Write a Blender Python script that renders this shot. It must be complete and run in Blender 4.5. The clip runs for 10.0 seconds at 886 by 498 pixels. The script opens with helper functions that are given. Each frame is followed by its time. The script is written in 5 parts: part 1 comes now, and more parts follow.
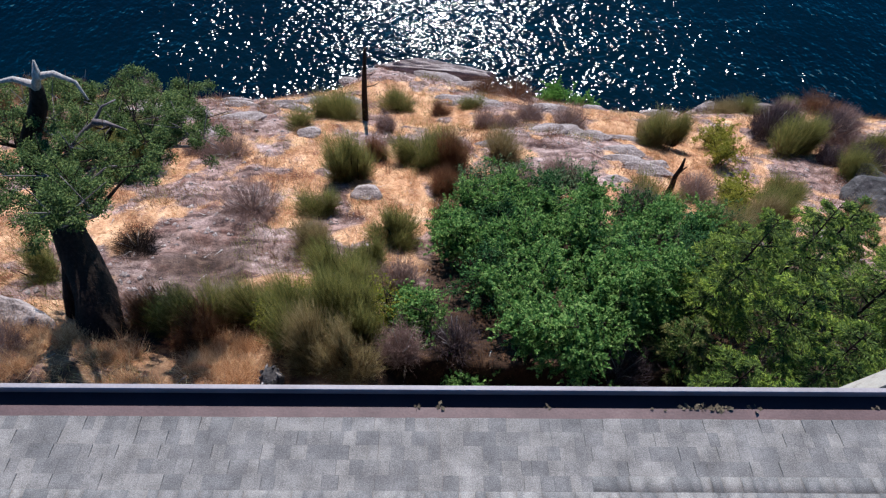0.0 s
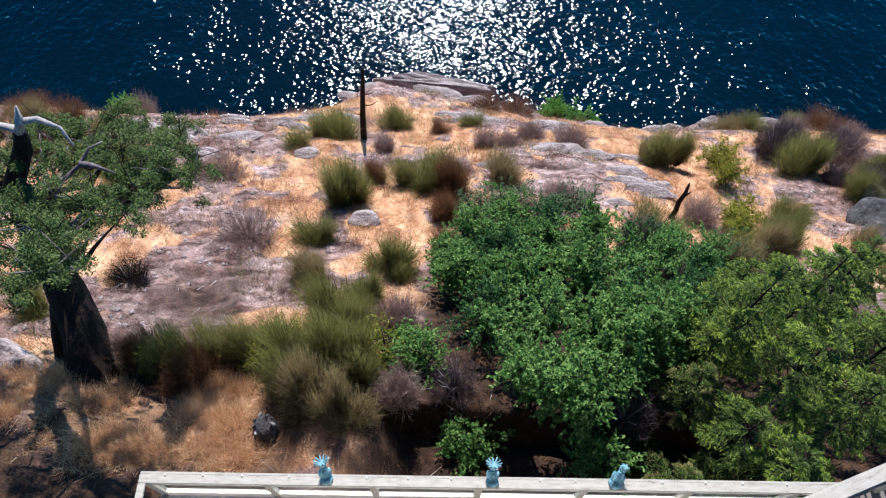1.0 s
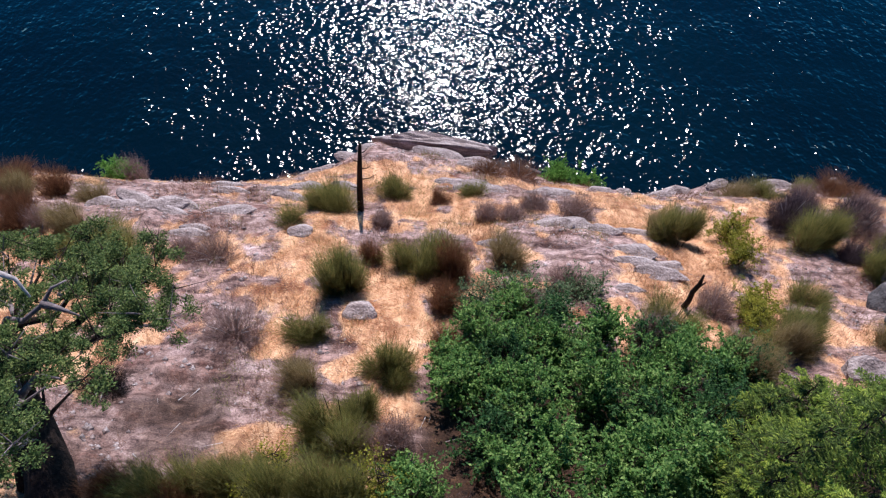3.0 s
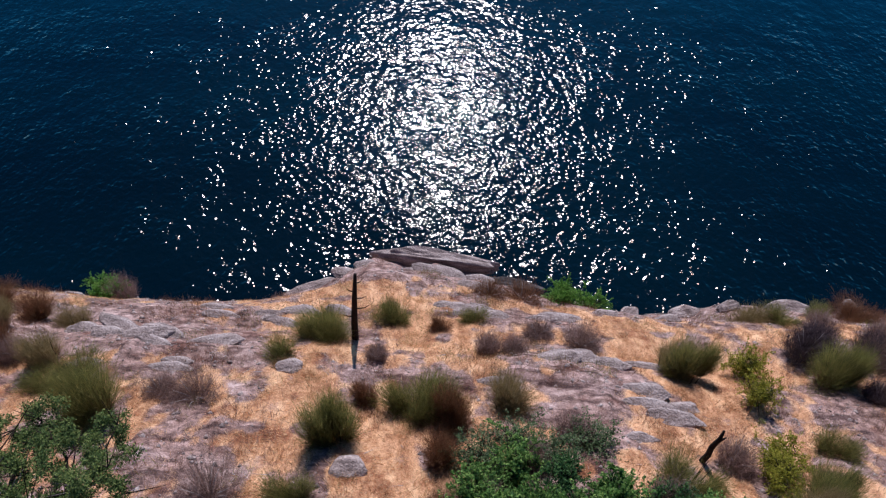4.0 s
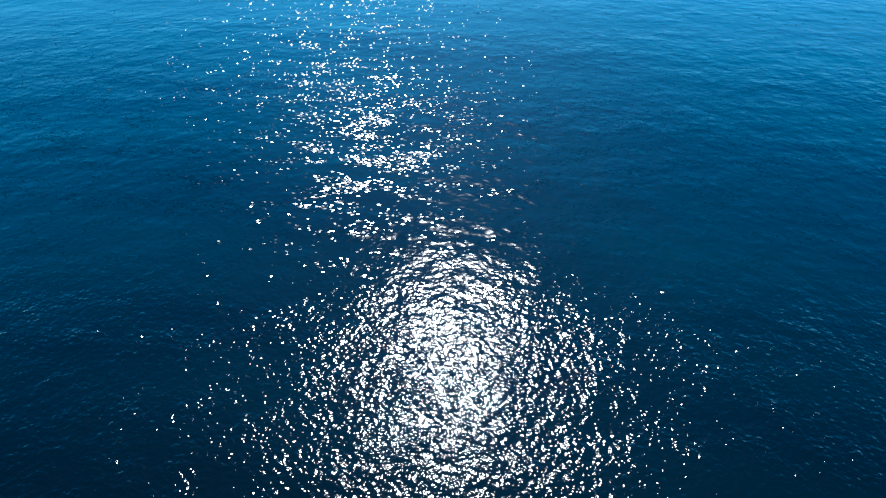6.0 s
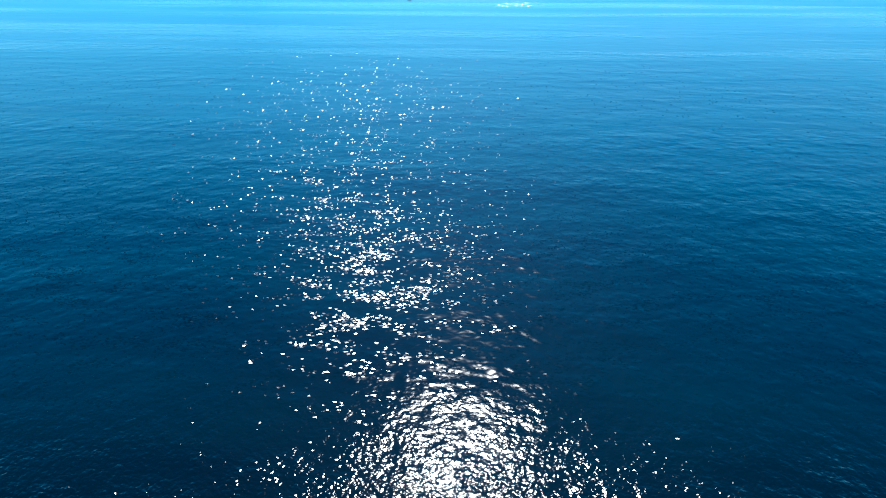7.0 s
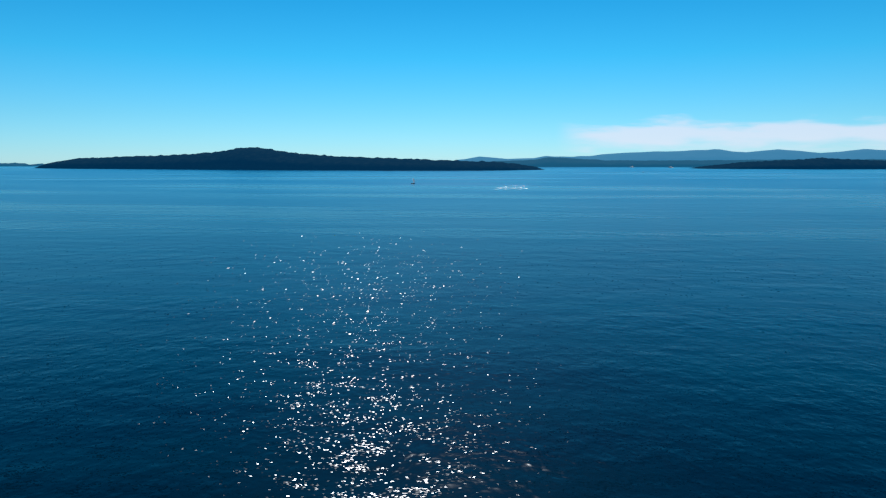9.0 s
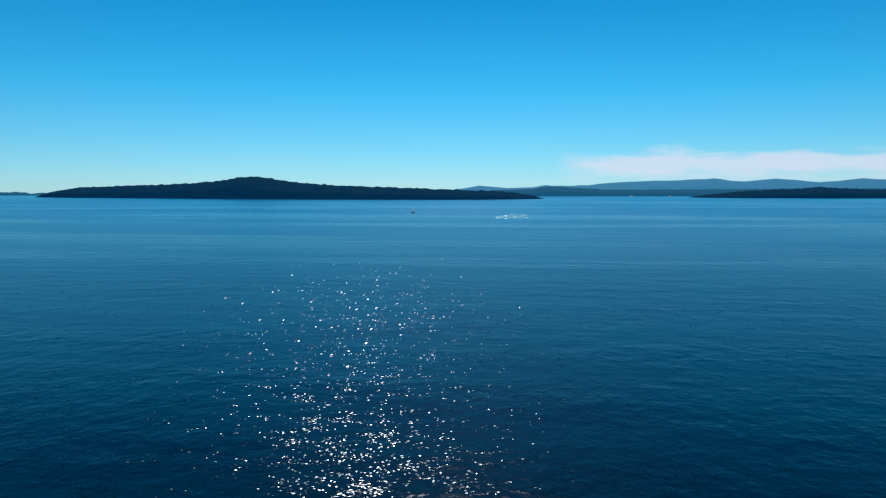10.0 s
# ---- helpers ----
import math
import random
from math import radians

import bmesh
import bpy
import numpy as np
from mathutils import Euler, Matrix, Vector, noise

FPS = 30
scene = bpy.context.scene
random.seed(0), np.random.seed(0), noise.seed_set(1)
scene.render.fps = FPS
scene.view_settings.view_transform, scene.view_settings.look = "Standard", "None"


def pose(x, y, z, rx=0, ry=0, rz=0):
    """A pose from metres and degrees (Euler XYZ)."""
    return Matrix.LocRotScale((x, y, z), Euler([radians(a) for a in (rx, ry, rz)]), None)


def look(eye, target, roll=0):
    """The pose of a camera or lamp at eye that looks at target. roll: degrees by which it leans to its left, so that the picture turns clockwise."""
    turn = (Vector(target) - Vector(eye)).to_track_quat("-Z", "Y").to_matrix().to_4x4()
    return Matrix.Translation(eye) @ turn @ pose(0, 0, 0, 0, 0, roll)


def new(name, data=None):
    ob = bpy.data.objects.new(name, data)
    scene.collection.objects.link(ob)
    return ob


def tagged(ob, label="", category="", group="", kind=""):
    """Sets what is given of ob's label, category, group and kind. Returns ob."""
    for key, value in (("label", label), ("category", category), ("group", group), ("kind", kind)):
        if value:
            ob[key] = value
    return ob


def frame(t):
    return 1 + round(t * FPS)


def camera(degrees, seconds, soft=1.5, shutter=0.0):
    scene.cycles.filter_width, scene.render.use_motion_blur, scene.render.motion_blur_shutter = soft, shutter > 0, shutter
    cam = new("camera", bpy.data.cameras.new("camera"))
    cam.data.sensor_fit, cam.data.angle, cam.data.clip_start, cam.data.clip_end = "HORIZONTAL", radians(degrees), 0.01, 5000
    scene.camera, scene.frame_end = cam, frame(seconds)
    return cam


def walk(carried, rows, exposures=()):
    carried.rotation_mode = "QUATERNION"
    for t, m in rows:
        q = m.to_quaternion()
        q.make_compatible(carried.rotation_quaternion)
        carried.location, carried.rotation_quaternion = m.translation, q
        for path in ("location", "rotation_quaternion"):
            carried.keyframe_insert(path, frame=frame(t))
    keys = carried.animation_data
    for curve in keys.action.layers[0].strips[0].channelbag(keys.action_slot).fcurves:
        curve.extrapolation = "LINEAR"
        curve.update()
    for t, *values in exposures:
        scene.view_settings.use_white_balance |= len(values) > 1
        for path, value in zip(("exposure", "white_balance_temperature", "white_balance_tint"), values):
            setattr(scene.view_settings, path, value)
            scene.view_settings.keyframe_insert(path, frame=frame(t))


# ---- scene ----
# Camera: a drone that glides out over a house and a dry slope, tilting up towards the sea
cam = camera(64.65, 10.0, soft=1.25)
PATH = [
    (0.0, look((0.136, -0.702, 33.131), (0.086, 0.28, 31.389), 0.6)),
    (0.5, look((0.106, -0.21, 33.142), (0.057, 0.772, 31.401), 0.6)),
    (1.0, look((0.091, 0.315, 33.15), (0.041, 1.298, 31.409), 0.6)),
    (1.5, look((0.068, 0.833, 33.166), (0.016, 1.822, 31.429), 0.55)),
    (2.0, look((0.05, 1.366, 33.178), (-0.004, 2.365, 31.446), 0.55)),
    (2.2, look((0.02, 1.594, 33.18), (-0.031, 2.598, 31.45), 0.65)),
    (3.3, look((-0.12, 3.445, 33.063), (-0.174, 4.529, 31.383), 1.05)),
    (3.5, look((-0.121, 3.873, 33.041), (-0.18, 4.993, 31.385), 1.05)),
    (4.0, look((-0.135, 5.165, 32.976), (-0.207, 6.407, 31.41), 1.1)),
    (4.5, look((-0.23, 6.518, 32.964), (-0.306, 7.879, 31.501), 1.25)),
    (5.0, look((-0.149, 7.70, 32.976), (-0.253, 9.19, 31.646), 1.2)),
    (5.5, look((-0.05, 8.90, 32.985), (-0.17, 10.497, 31.783), 0.9)),
    (6.3, look((0.15, 10.85, 33.0), (0.0, 12.60, 32.045), 0.4)),
    (7.2, look((0.35, 13.0, 33.02), (0.175, 14.877, 32.352), -0.1)),
    (7.5, look((0.395, 13.7, 33.032), (0.209, 15.607, 32.459), -0.2)),
    (8.0, look((0.407, 14.9, 33.045), (0.224, 16.846, 32.619), -0.1)),
    (8.5, look((0.326, 16.05, 33.056), (0.141, 18.016, 32.737), 0.0)),
    (9.0, look((0.203, 17.2, 33.064), (0.018, 19.176, 32.812), 0.0)),
    (9.5, look((0.07, 18.35, 33.067), (-0.116, 20.331, 32.86), 0.0)),
    (10.0, look((-0.062, 19.5, 33.068), (-0.247, 21.484, 32.898), 0.0)),
]
walk(cam, PATH, [
    (0.0, 0.56, 5800, 9), (1.0, 0.82, 5750, 10), (2.0, 0.99, 5850, 13), (3.4, 0.36, 5950, 19), (4.2, 0.1, 5900, 18), (4.6, 0.21, 5600, 11), (5.0, 0.6, 5600, 9), (5.5, 0.92, 5650, 8),
    (6.8, 0.55, 5650, 7), (7.5, 0.24, 5700, 8), (8.0, -0.28, 5700, 9), (8.6, -0.62, 5750, 9), (10.0, -0.85, 5700, 9)])

# ---- light ----
SUN_ELEV, SUN_X = radians(42.9), -0.066     # sun over the sea, a touch to the left
world = bpy.data.worlds.new("sky")
scene.world = world
world.use_nodes = True
wn, wl = world.node_tree.nodes, world.node_tree.links
bg = wn["Background"]
sky = wn.new("ShaderNodeTexSky")
sky.sky_type, sky.sun_disc = "NISHITA", False
sky.sun_elevation, sky.sun_rotation = SUN_ELEV, math.atan(SUN_X)
sky.air_density, sky.dust_density, sky.ozone_density, sky.altitude = 1.0, 0.0, 1.5, 0
bg.inputs["Strength"].default_value = 0.15


def wmath(op, a, b=None, clamp=False):
    n = wn.new("ShaderNodeMath")
    n.operation, n.use_clamp = op, clamp
    for i, v in enumerate((a, b)):
        if v is None:
            continue
        if isinstance(v, (int, float)):
            n.inputs[i].default_value = v
        else:
            wl.new(v, n.inputs[i])
    return n.outputs[0]


def wramp(v, lo, hi):
    n = wn.new("ShaderNodeMapRange")
    n.interpolation_type = "SMOOTHSTEP"
    wl.new(v, n.inputs["Value"])
    n.inputs["From Min"].default_value, n.inputs["From Max"].default_value = lo, hi
    return n.outputs["Result"]


wtc = wn.new("ShaderNodeTexCoord")
wsep = wn.new("ShaderNodeSeparateXYZ")
wl.new(wtc.outputs["Generated"], wsep.inputs[0])
az = wmath("ARCTAN2", wsep.outputs["X"], wsep.outputs["Y"])
el = wmath("ARCSINE", wsep.outputs["Z"])
wcomb = wn.new("ShaderNodeCombineXYZ")
wl.new(wmath("MULTIPLY", az, 11.0), wcomb.inputs[0])
wl.new(wmath("MULTIPLY", el, 60.0), wcomb.inputs[1])
wnoise = wn.new("ShaderNodeTexNoise")
wnoise.inputs["Scale"].default_value, wnoise.inputs["Detail"].default_value = 1.0, 5.0
wl.new(wcomb.outputs[0], wnoise.inputs["Vector"])
top = wmath("ADD", el, wmath("MULTIPLY", wmath("SUBTRACT", wnoise.outputs["Fac"], 0.5), 0.05))
bank = wmath("MULTIPLY", wramp(top, 0.054, 0.037), wramp(top, 0.004, 0.032))
bank = wmath("MULTIPLY", bank, wmath("MULTIPLY", wramp(az, 0.06, 0.12), wramp(az, 1.1, 0.45)))
wmix = wn.new("ShaderNodeMixRGB")
wl.new(wmath("MULTIPLY", bank, 0.68), wmix.inputs[0])
wtint = wn.new("ShaderNodeMixRGB")     # clear maritime blue
wtint.blend_type = "MULTIPLY"
wtint.inputs[0].default_value = 1.0
whaze = wn.new("ShaderNodeValToRGB")     # pale at the horizon, deep blue overhead
for k, (at_, c_) in enumerate(((0.0, (0.47, 0.81, 1.18)), (0.06, (0.34, 0.77, 1.02)), (0.14, (0.18, 0.77, 0.97)), (0.26, (0.10, 0.66, 0.86)), (0.4, (0.04, 0.40, 0.62)), (0.65, (0.03, 0.22, 0.44)))):
    e_ = whaze.color_ramp.elements[k] if k < 2 else whaze.color_ramp.elements.new(at_)
    e_.position, e_.color = at_, (*c_, 1)
wl.new(el, whaze.inputs[0])
wl.new(whaze.outputs[0], wtint.inputs[2])
wl.new(sky.outputs[0], wtint.inputs[1])
wl.new(wtint.outputs[0], wmix.inputs[1])
wmix.inputs[2].default_value = (9.6, 8.9, 9.2, 1)
wl.new(wmix.outputs[0], bg.inputs["Color"])

sun = new("sun", bpy.data.lights.new("sun", "SUN"))
sun.data.energy, sun.data.angle, sun.data.color = 5.0, radians(0.53), (1.0, 0.93, 0.84)
sun_way = Vector((SUN_X, 1.0, math.tan(SUN_ELEV))).normalized()
sun.matrix_world = look(sun_way * 100, (0, 0, 0))

# ---- materials ----


def node_mat(name):
    m = bpy.data.materials.new(name)
    m.use_nodes = True
    nt = m.node_tree
    return m, nt, nt.nodes["Principled BSDF"]


def ramp_node(nt, fac, stops):
    r = nt.nodes.new("ShaderNodeValToRGB")
    e = r.color_ramp.elements
    while len(e) < len(stops):
        e.new(0.5)
    for el_, (p, c) in zip(e, stops):
        el_.position, el_.color = p, (*c, 1)
    nt.links.new(fac, r.inputs[0])
    return r.outputs[0]


def noise_node(nt, scale, detail=4.0, rough=0.55, stretch=None):
    tc = nt.nodes.new("ShaderNodeTexCoord")
    vec = tc.outputs["Object"]
    if stretch:
        mp = nt.nodes.new("ShaderNodeMapping")
        mp.inputs["Scale"].default_value = stretch
        nt.links.new(vec, mp.inputs[0])
        vec = mp.outputs[0]
    n = nt.nodes.new("ShaderNodeTexNoise")
    n.inputs["Scale"].default_value, n.inputs["Detail"].default_value, n.inputs["Roughness"].default_value = scale, detail, rough
    nt.links.new(vec, n.inputs["Vector"])
    return n.outputs["Fac"]


def mix_node(nt, fac, a, b, mode="MIX"):
    n = nt.nodes.new("ShaderNodeMixRGB")
    n.blend_type = mode
    for i, v in enumerate((fac, a, b)):
        if isinstance(v, (int, float)):
            n.inputs[i].default_value = v
        elif isinstance(v, tuple):
            n.inputs[i].default_value = (*v, 1)
        else:
            nt.links.new(v, n.inputs[i])
    return n.outputs[0]


def surface(name, stops, scale=4.0, rough=0.8, grain=40.0, bump=0.3, bump_dist=0.01, metal=0.0, stretch=None, vary=0.0):
    """Two scales of noise for colour, fine relief; vary: per-object difference of value."""
    m, nt, p = node_mat(name)
    big, fine = noise_node(nt, scale, stretch=stretch), noise_node(nt, grain, 3.0)
    f = mix_node(nt, 0.35, big, fine)
    col = ramp_node(nt, f, stops)
    if vary:
        oi = nt.nodes.new("ShaderNodeObjectInfo")
        v = ramp_node(nt, oi.outputs["Random"], [(0, (1 - vary,) * 3), (1, (1 + vary * 0.5,) * 3)])
        col = mix_node(nt, 1.0, col, v, "MULTIPLY")
    nt.links.new(col, p.inputs["Base Color"])
    p.inputs["Roughness"].default_value, p.inputs["Metallic"].default_value = rough, metal
    b = nt.nodes.new("ShaderNodeBump")
    b.inputs["Strength"].default_value, b.inputs["Distance"].default_value = bump, bump_dist
    nt.links.new(fine, b.inputs["Height"])
    nt.links.new(b.outputs[0], p.inputs["Normal"])
    return m


def foliage(name, stops, thin=0.45, rough=0.55, patch=1.2):
    """Leaves, shoots and blades: each island its own tone, light passes through."""
    m, nt, p = node_mat(name)
    g = nt.nodes.new("ShaderNodeNewGeometry")
    f = mix_node(nt, 0.45, g.outputs["Random Per Island"], noise_node(nt, patch, 2.0))
    col = ramp_node(nt, f, stops)
    nt.links.new(col, p.inputs["Base Color"])
    p.inputs["Roughness"].default_value = rough
    p.inputs["Specular IOR Level"].default_value = 0.1
    t = nt.nodes.new("ShaderNodeBsdfTranslucent")
    nt.links.new(col, t.inputs["Color"])
    mx = nt.nodes.new("ShaderNodeMixShader")
    mx.inputs[0].default_value = thin
    nt.links.new(p.outputs[0], mx.inputs[1])
    nt.links.new(t.outputs[0], mx.inputs[2])
    nt.links.new(mx.outputs[0], nt.nodes["Material Output"].inputs["Surface"])
    return m


def ground_material():
    m, nt, p = node_mat("slope_ground")
    at = nt.nodes.new("ShaderNodeAttribute")
    at.attribute_name = "cover"
    sep = nt.nodes.new("ShaderNodeSeparateColor")
    nt.links.new(at.outputs["Color"], sep.inputs[0])
    big, mid, fine = noise_node(nt, 0.55), noise_node(nt, 3.2, 5.0), noise_node(nt, 22.0, 4.0, 0.7)
    streak = noise_node(nt, 2.2, 5.0, 0.6, (1.0, 0.35, 0.35))
    rock = ramp_node(nt, mix_node(nt, 0.5, mid, fine), [(0.35, (0.05, 0.033, 0.032)), (0.49, (0.235, 0.165, 0.148)), (0.65, (0.48, 0.39, 0.36))])
    rock = mix_node(nt, ramp_node(nt, big, [(0.42, (0, 0, 0)), (0.58, (0.85,) * 3)]), rock, ramp_node(nt, mix_node(nt, 0.5, mid, fine), [(0.36, (0.06, 0.036, 0.033)), (0.6, (0.39, 0.27, 0.235))]))
    strata = noise_node(nt, 1.6, 5.0, 0.65, (0.28, 1.6, 3.0))
    rock = mix_node(nt, 1.0, rock, ramp_node(nt, strata, [(0.38, (0.38, 0.33, 0.34)), (0.48, (0.95, 0.9, 0.9)), (0.62, (1.3, 1.28, 1.3))]), "MULTIPLY")
    straw = ramp_node(nt, mix_node(nt, 0.5, streak, fine), [(0.34, (0.16, 0.075, 0.042)), (0.48, (0.48, 0.265, 0.145)), (0.64, (0.76, 0.52, 0.32))])
    # soil and litter, darkened further to carry the shade under the shrubs
    shaded_earth = ramp_node(nt, mix_node(nt, 0.5, mid, fine), [(0.36, (0.008, 0.0045, 0.003)), (0.54, (0.042, 0.021, 0.012)), (0.70, (0.16, 0.088, 0.044))])
    g = nt.nodes.new("ShaderNodeMath")
    g.operation = "ADD"
    nt.links.new(sep.outputs[0], g.inputs[0])
    off = nt.nodes.new("ShaderNodeMath")
    off.operation = "MULTIPLY_ADD"
    nt.links.new(fine, off.inputs[0])
    off.inputs[1].default_value, off.inputs[2].default_value = 0.5, -0.25
    nt.links.new(off.outputs[0], g.inputs[1])
    col = mix_node(nt, ramp_node(nt, g.outputs[0], [(0.4, (0, 0, 0)), (0.6, (1, 1, 1))]), rock, straw)
    stain = ramp_node(nt, noise_node(nt, 0.85, 5.0, 0.68), [(0.36, (0.5, 0.36, 0.32)), (0.48, (0.95, 0.9, 0.86)), (0.62, (1.14, 1.12, 1.12))])
    col = mix_node(nt, 1.0, col, stain, "MULTIPLY")     # maroon moss and soil show in patches
    col = mix_node(nt, sep.outputs[1], col, shaded_earth)
    wet = mix_node(nt, fine, (0.015, 0.016, 0.016), (0.06, 0.06, 0.058))
    col = mix_node(nt, sep.outputs[2], col, wet)
    nt.links.new(col, p.inputs["Base Color"])
    p.inputs["Roughness"].default_value = 0.9
    p.inputs["Specular IOR Level"].default_value = 0.2
    b = nt.nodes.new("ShaderNodeBump")
    b.inputs["Strength"].default_value, b.inputs["Distance"].default_value = 0.8, 0.12
    nt.links.new(mix_node(nt, 0.5, mix_node(nt, 0.5, mid, strata), fine), b.inputs["Height"])
    nt.links.new(b.outputs[0], p.inputs["Normal"])
    return m


def water_material():
    m, nt, p = node_mat("sea_water")
    big = noise_node(nt, 0.02, 3.0, 0.5, (1.0, 2.2, 1.0))
    near = ramp_node(nt, big, [(0.35, (0.0003, 0.0035, 0.007)), (0.65, (0.0006, 0.008, 0.014))])
    deep = ramp_node(nt, big, [(0.35, (0.0006, 0.031, 0.066)), (0.65, (0.0008, 0.05, 0.09))])
    tcw = nt.nodes.new("ShaderNodeTexCoord")
    sepw = nt.nodes.new("ShaderNodeSeparateXYZ")
    nt.links.new(tcw.outputs["Object"], sepw.inputs[0])
    p.inputs["Roughness"].default_value, p.inputs["Specular IOR Level"].default_value = 1.0, 0.0

    def calc(op, a, b):
        n = nt.nodes.new("ShaderNodeMath")
        n.operation = op
        for k, v in enumerate((a, b)):
            if isinstance(v, (int, float)):
                n.inputs[k].default_value = v
            else:
                nt.links.new(v, n.inputs[k])
        return n.outputs[0]
    # short chop in the lee of the shore, longer waves farther out, calmer and breezier patches

    def reach(points):
        """A weight that changes with the distance from the shore."""
        r = nt.nodes.new("ShaderNodeFloatCurve")
        n = nt.nodes.new("ShaderNodeMath")
        n.operation, n.use_clamp = "MULTIPLY", True
        nt.links.new(sepw.outputs["Y"], n.inputs[0])
        n.inputs[1].default_value = 1 / 1000
        c = r.mapping.curves[0]
        c.points[0].location, c.points[1].location = points[0], points[-1]
        for p_ in points[1:-1]:
            c.points.new(*p_)
        for p_ in c.points:
            p_.handle_type = "VECTOR"
        r.mapping.update()
        nt.links.new(n.outputs[0], r.inputs["Value"])
        return r.outputs[0]

    # near-black water by the shore, then bluer and lighter farther out
    col = mix_node(nt, reach([(0, 0), (0.034, 0), (0.05, 0.14), (0.065, 0.26), (0.1, 0.42), (0.18, 1), (1, 1)]), near, deep)
    nt.links.new(col, p.inputs["Base Color"])

    def waves(freq, height, turn, points):
        mp = nt.nodes.new("ShaderNodeMapping")
        mp.inputs["Rotation"].default_value = (0.3, 0.2, turn)
        nt.links.new(tcw.outputs["Object"], mp.inputs[0])
        n = nt.nodes.new("ShaderNodeTexNoise")
        n.inputs["Scale"].default_value, n.inputs["Detail"].default_value, n.inputs["Distortion"].default_value = freq, 1.0, 0.25
        nt.links.new(mp.outputs[0], n.inputs["Vector"])
        return calc("MULTIPLY", calc("MULTIPLY", n.outputs["Fac"], height), reach(points))
    chop = waves(2.5, 0.15, 0.6, [(0, 1), (0.044, 0.95), (0.051, 0.72), (0.058, 0.28), (0.068, 0.0), (1, 0)])
    wavelet = waves(0.85, 0.32, 1.3, [(0, 0.3), (0.05, 0.33), (0.06, 0.19), (0.10, 0.17), (0.2, 0.04), (1, 0)])
    roller = waves(0.34, 0.7, 2.2, [(0, 0.12), (0.08, 0.17), (0.12, 0.15), (0.3, 0.08), (0.6, 0.03), (1, 0)])
    swell = waves(0.12, 1.4, 0.2, [(0, 0.15), (0.15, 0.13), (0.4, 0.18), (1, 0.24)])
    gusts = noise_node(nt, 0.3, 2.0, 0.6)
    patches = noise_node(nt, 0.025, 3.0, 0.55, (0.5, 2.0, 1.0))
    calm = ramp_node(nt, patches, [(0.32, (0.55,) * 3), (0.68, (1.2,) * 3)])
    gust = ramp_node(nt, gusts, [(0.3, (0.6,) * 3), (0.7, (1.5,) * 3)])
    h = calc("ADD", calc("ADD", swell, roller), calc("MULTIPLY", calc("ADD", wavelet, chop), gust))
    slick = ramp_node(nt, noise_node(nt, 0.006, 4.0, 0.6, (0.35, 2.4, 1.0)), [(0.4, (0.65,) * 3), (0.55, (1.0,) * 3)])
    h = calc("MULTIPLY", calc("MULTIPLY", h, calm), slick)
    b = nt.nodes.new("ShaderNodeBump")
    b.inputs["Strength"].default_value, b.inputs["Distance"].default_value = 1.0, 1.0
    nt.links.new(h, b.inputs["Height"])

    def facets(cell, points, low, high, side, turn, skew, within=None):
        """Small steep wave faces, scattered in drifts, that throw single sparks of sun: their slopes along x and y."""
        mp = nt.nodes.new("ShaderNodeMapping")
        mp.inputs["Rotation"].default_value = (0, 0, turn)
        mp.inputs["Scale"].default_value = (1 / cell[0], 1 / cell[1], 1)
        nt.links.new(tcw.outputs["Object"], mp.inputs[0])
        v = nt.nodes.new("ShaderNodeTexVoronoi")
        v.voronoi_dimensions, v.feature = "2D", "F1"
        v.inputs["Scale"].default_value = 1.0
        nt.links.new(mp.outputs[0], v.inputs["Vector"])
        c = nt.nodes.new("ShaderNodeSeparateColor")
        nt.links.new(v.outputs["Color"], c.inputs[0])
        drift = ramp_node(nt, noise_node(nt, 0.16 / cell[0] ** 0.5, 3.0, 0.6, (0.45, 1.0, 1.0)), [(0.42, (0.08,) * 3), (0.52, (0.5,) * 3), (0.64, (2.2,) * 3)])
        share = calc("MULTIPLY", reach(points), drift)
        if within:     # one breeze-ruffled streak: middle and half width along x
            u = calc("DIVIDE", calc("SUBTRACT", sepw.outputs["X"], within[0]), within[1])
            share = calc("MULTIPLY", share, calc("MAXIMUM", calc("SUBTRACT", 1.0, calc("MULTIPLY", u, u)), 0.0))
        on = calc("LESS_THAN", c.outputs[0], share)
        e = calc("SUBTRACT", c.outputs[1], 0.5)
        sx = calc("MULTIPLY", calc("ADD", calc("MULTIPLY", calc("POWER", e, 3.0), 5.0), calc("MULTIPLY", e, 0.5)), side)
        sy = calc("MULTIPLY", calc("ADD", calc("MULTIPLY", c.outputs[2], high - low), low), -1.0)
        return calc("MULTIPLY", calc("ADD", sx, skew), on), calc("MULTIPLY", sy, on)
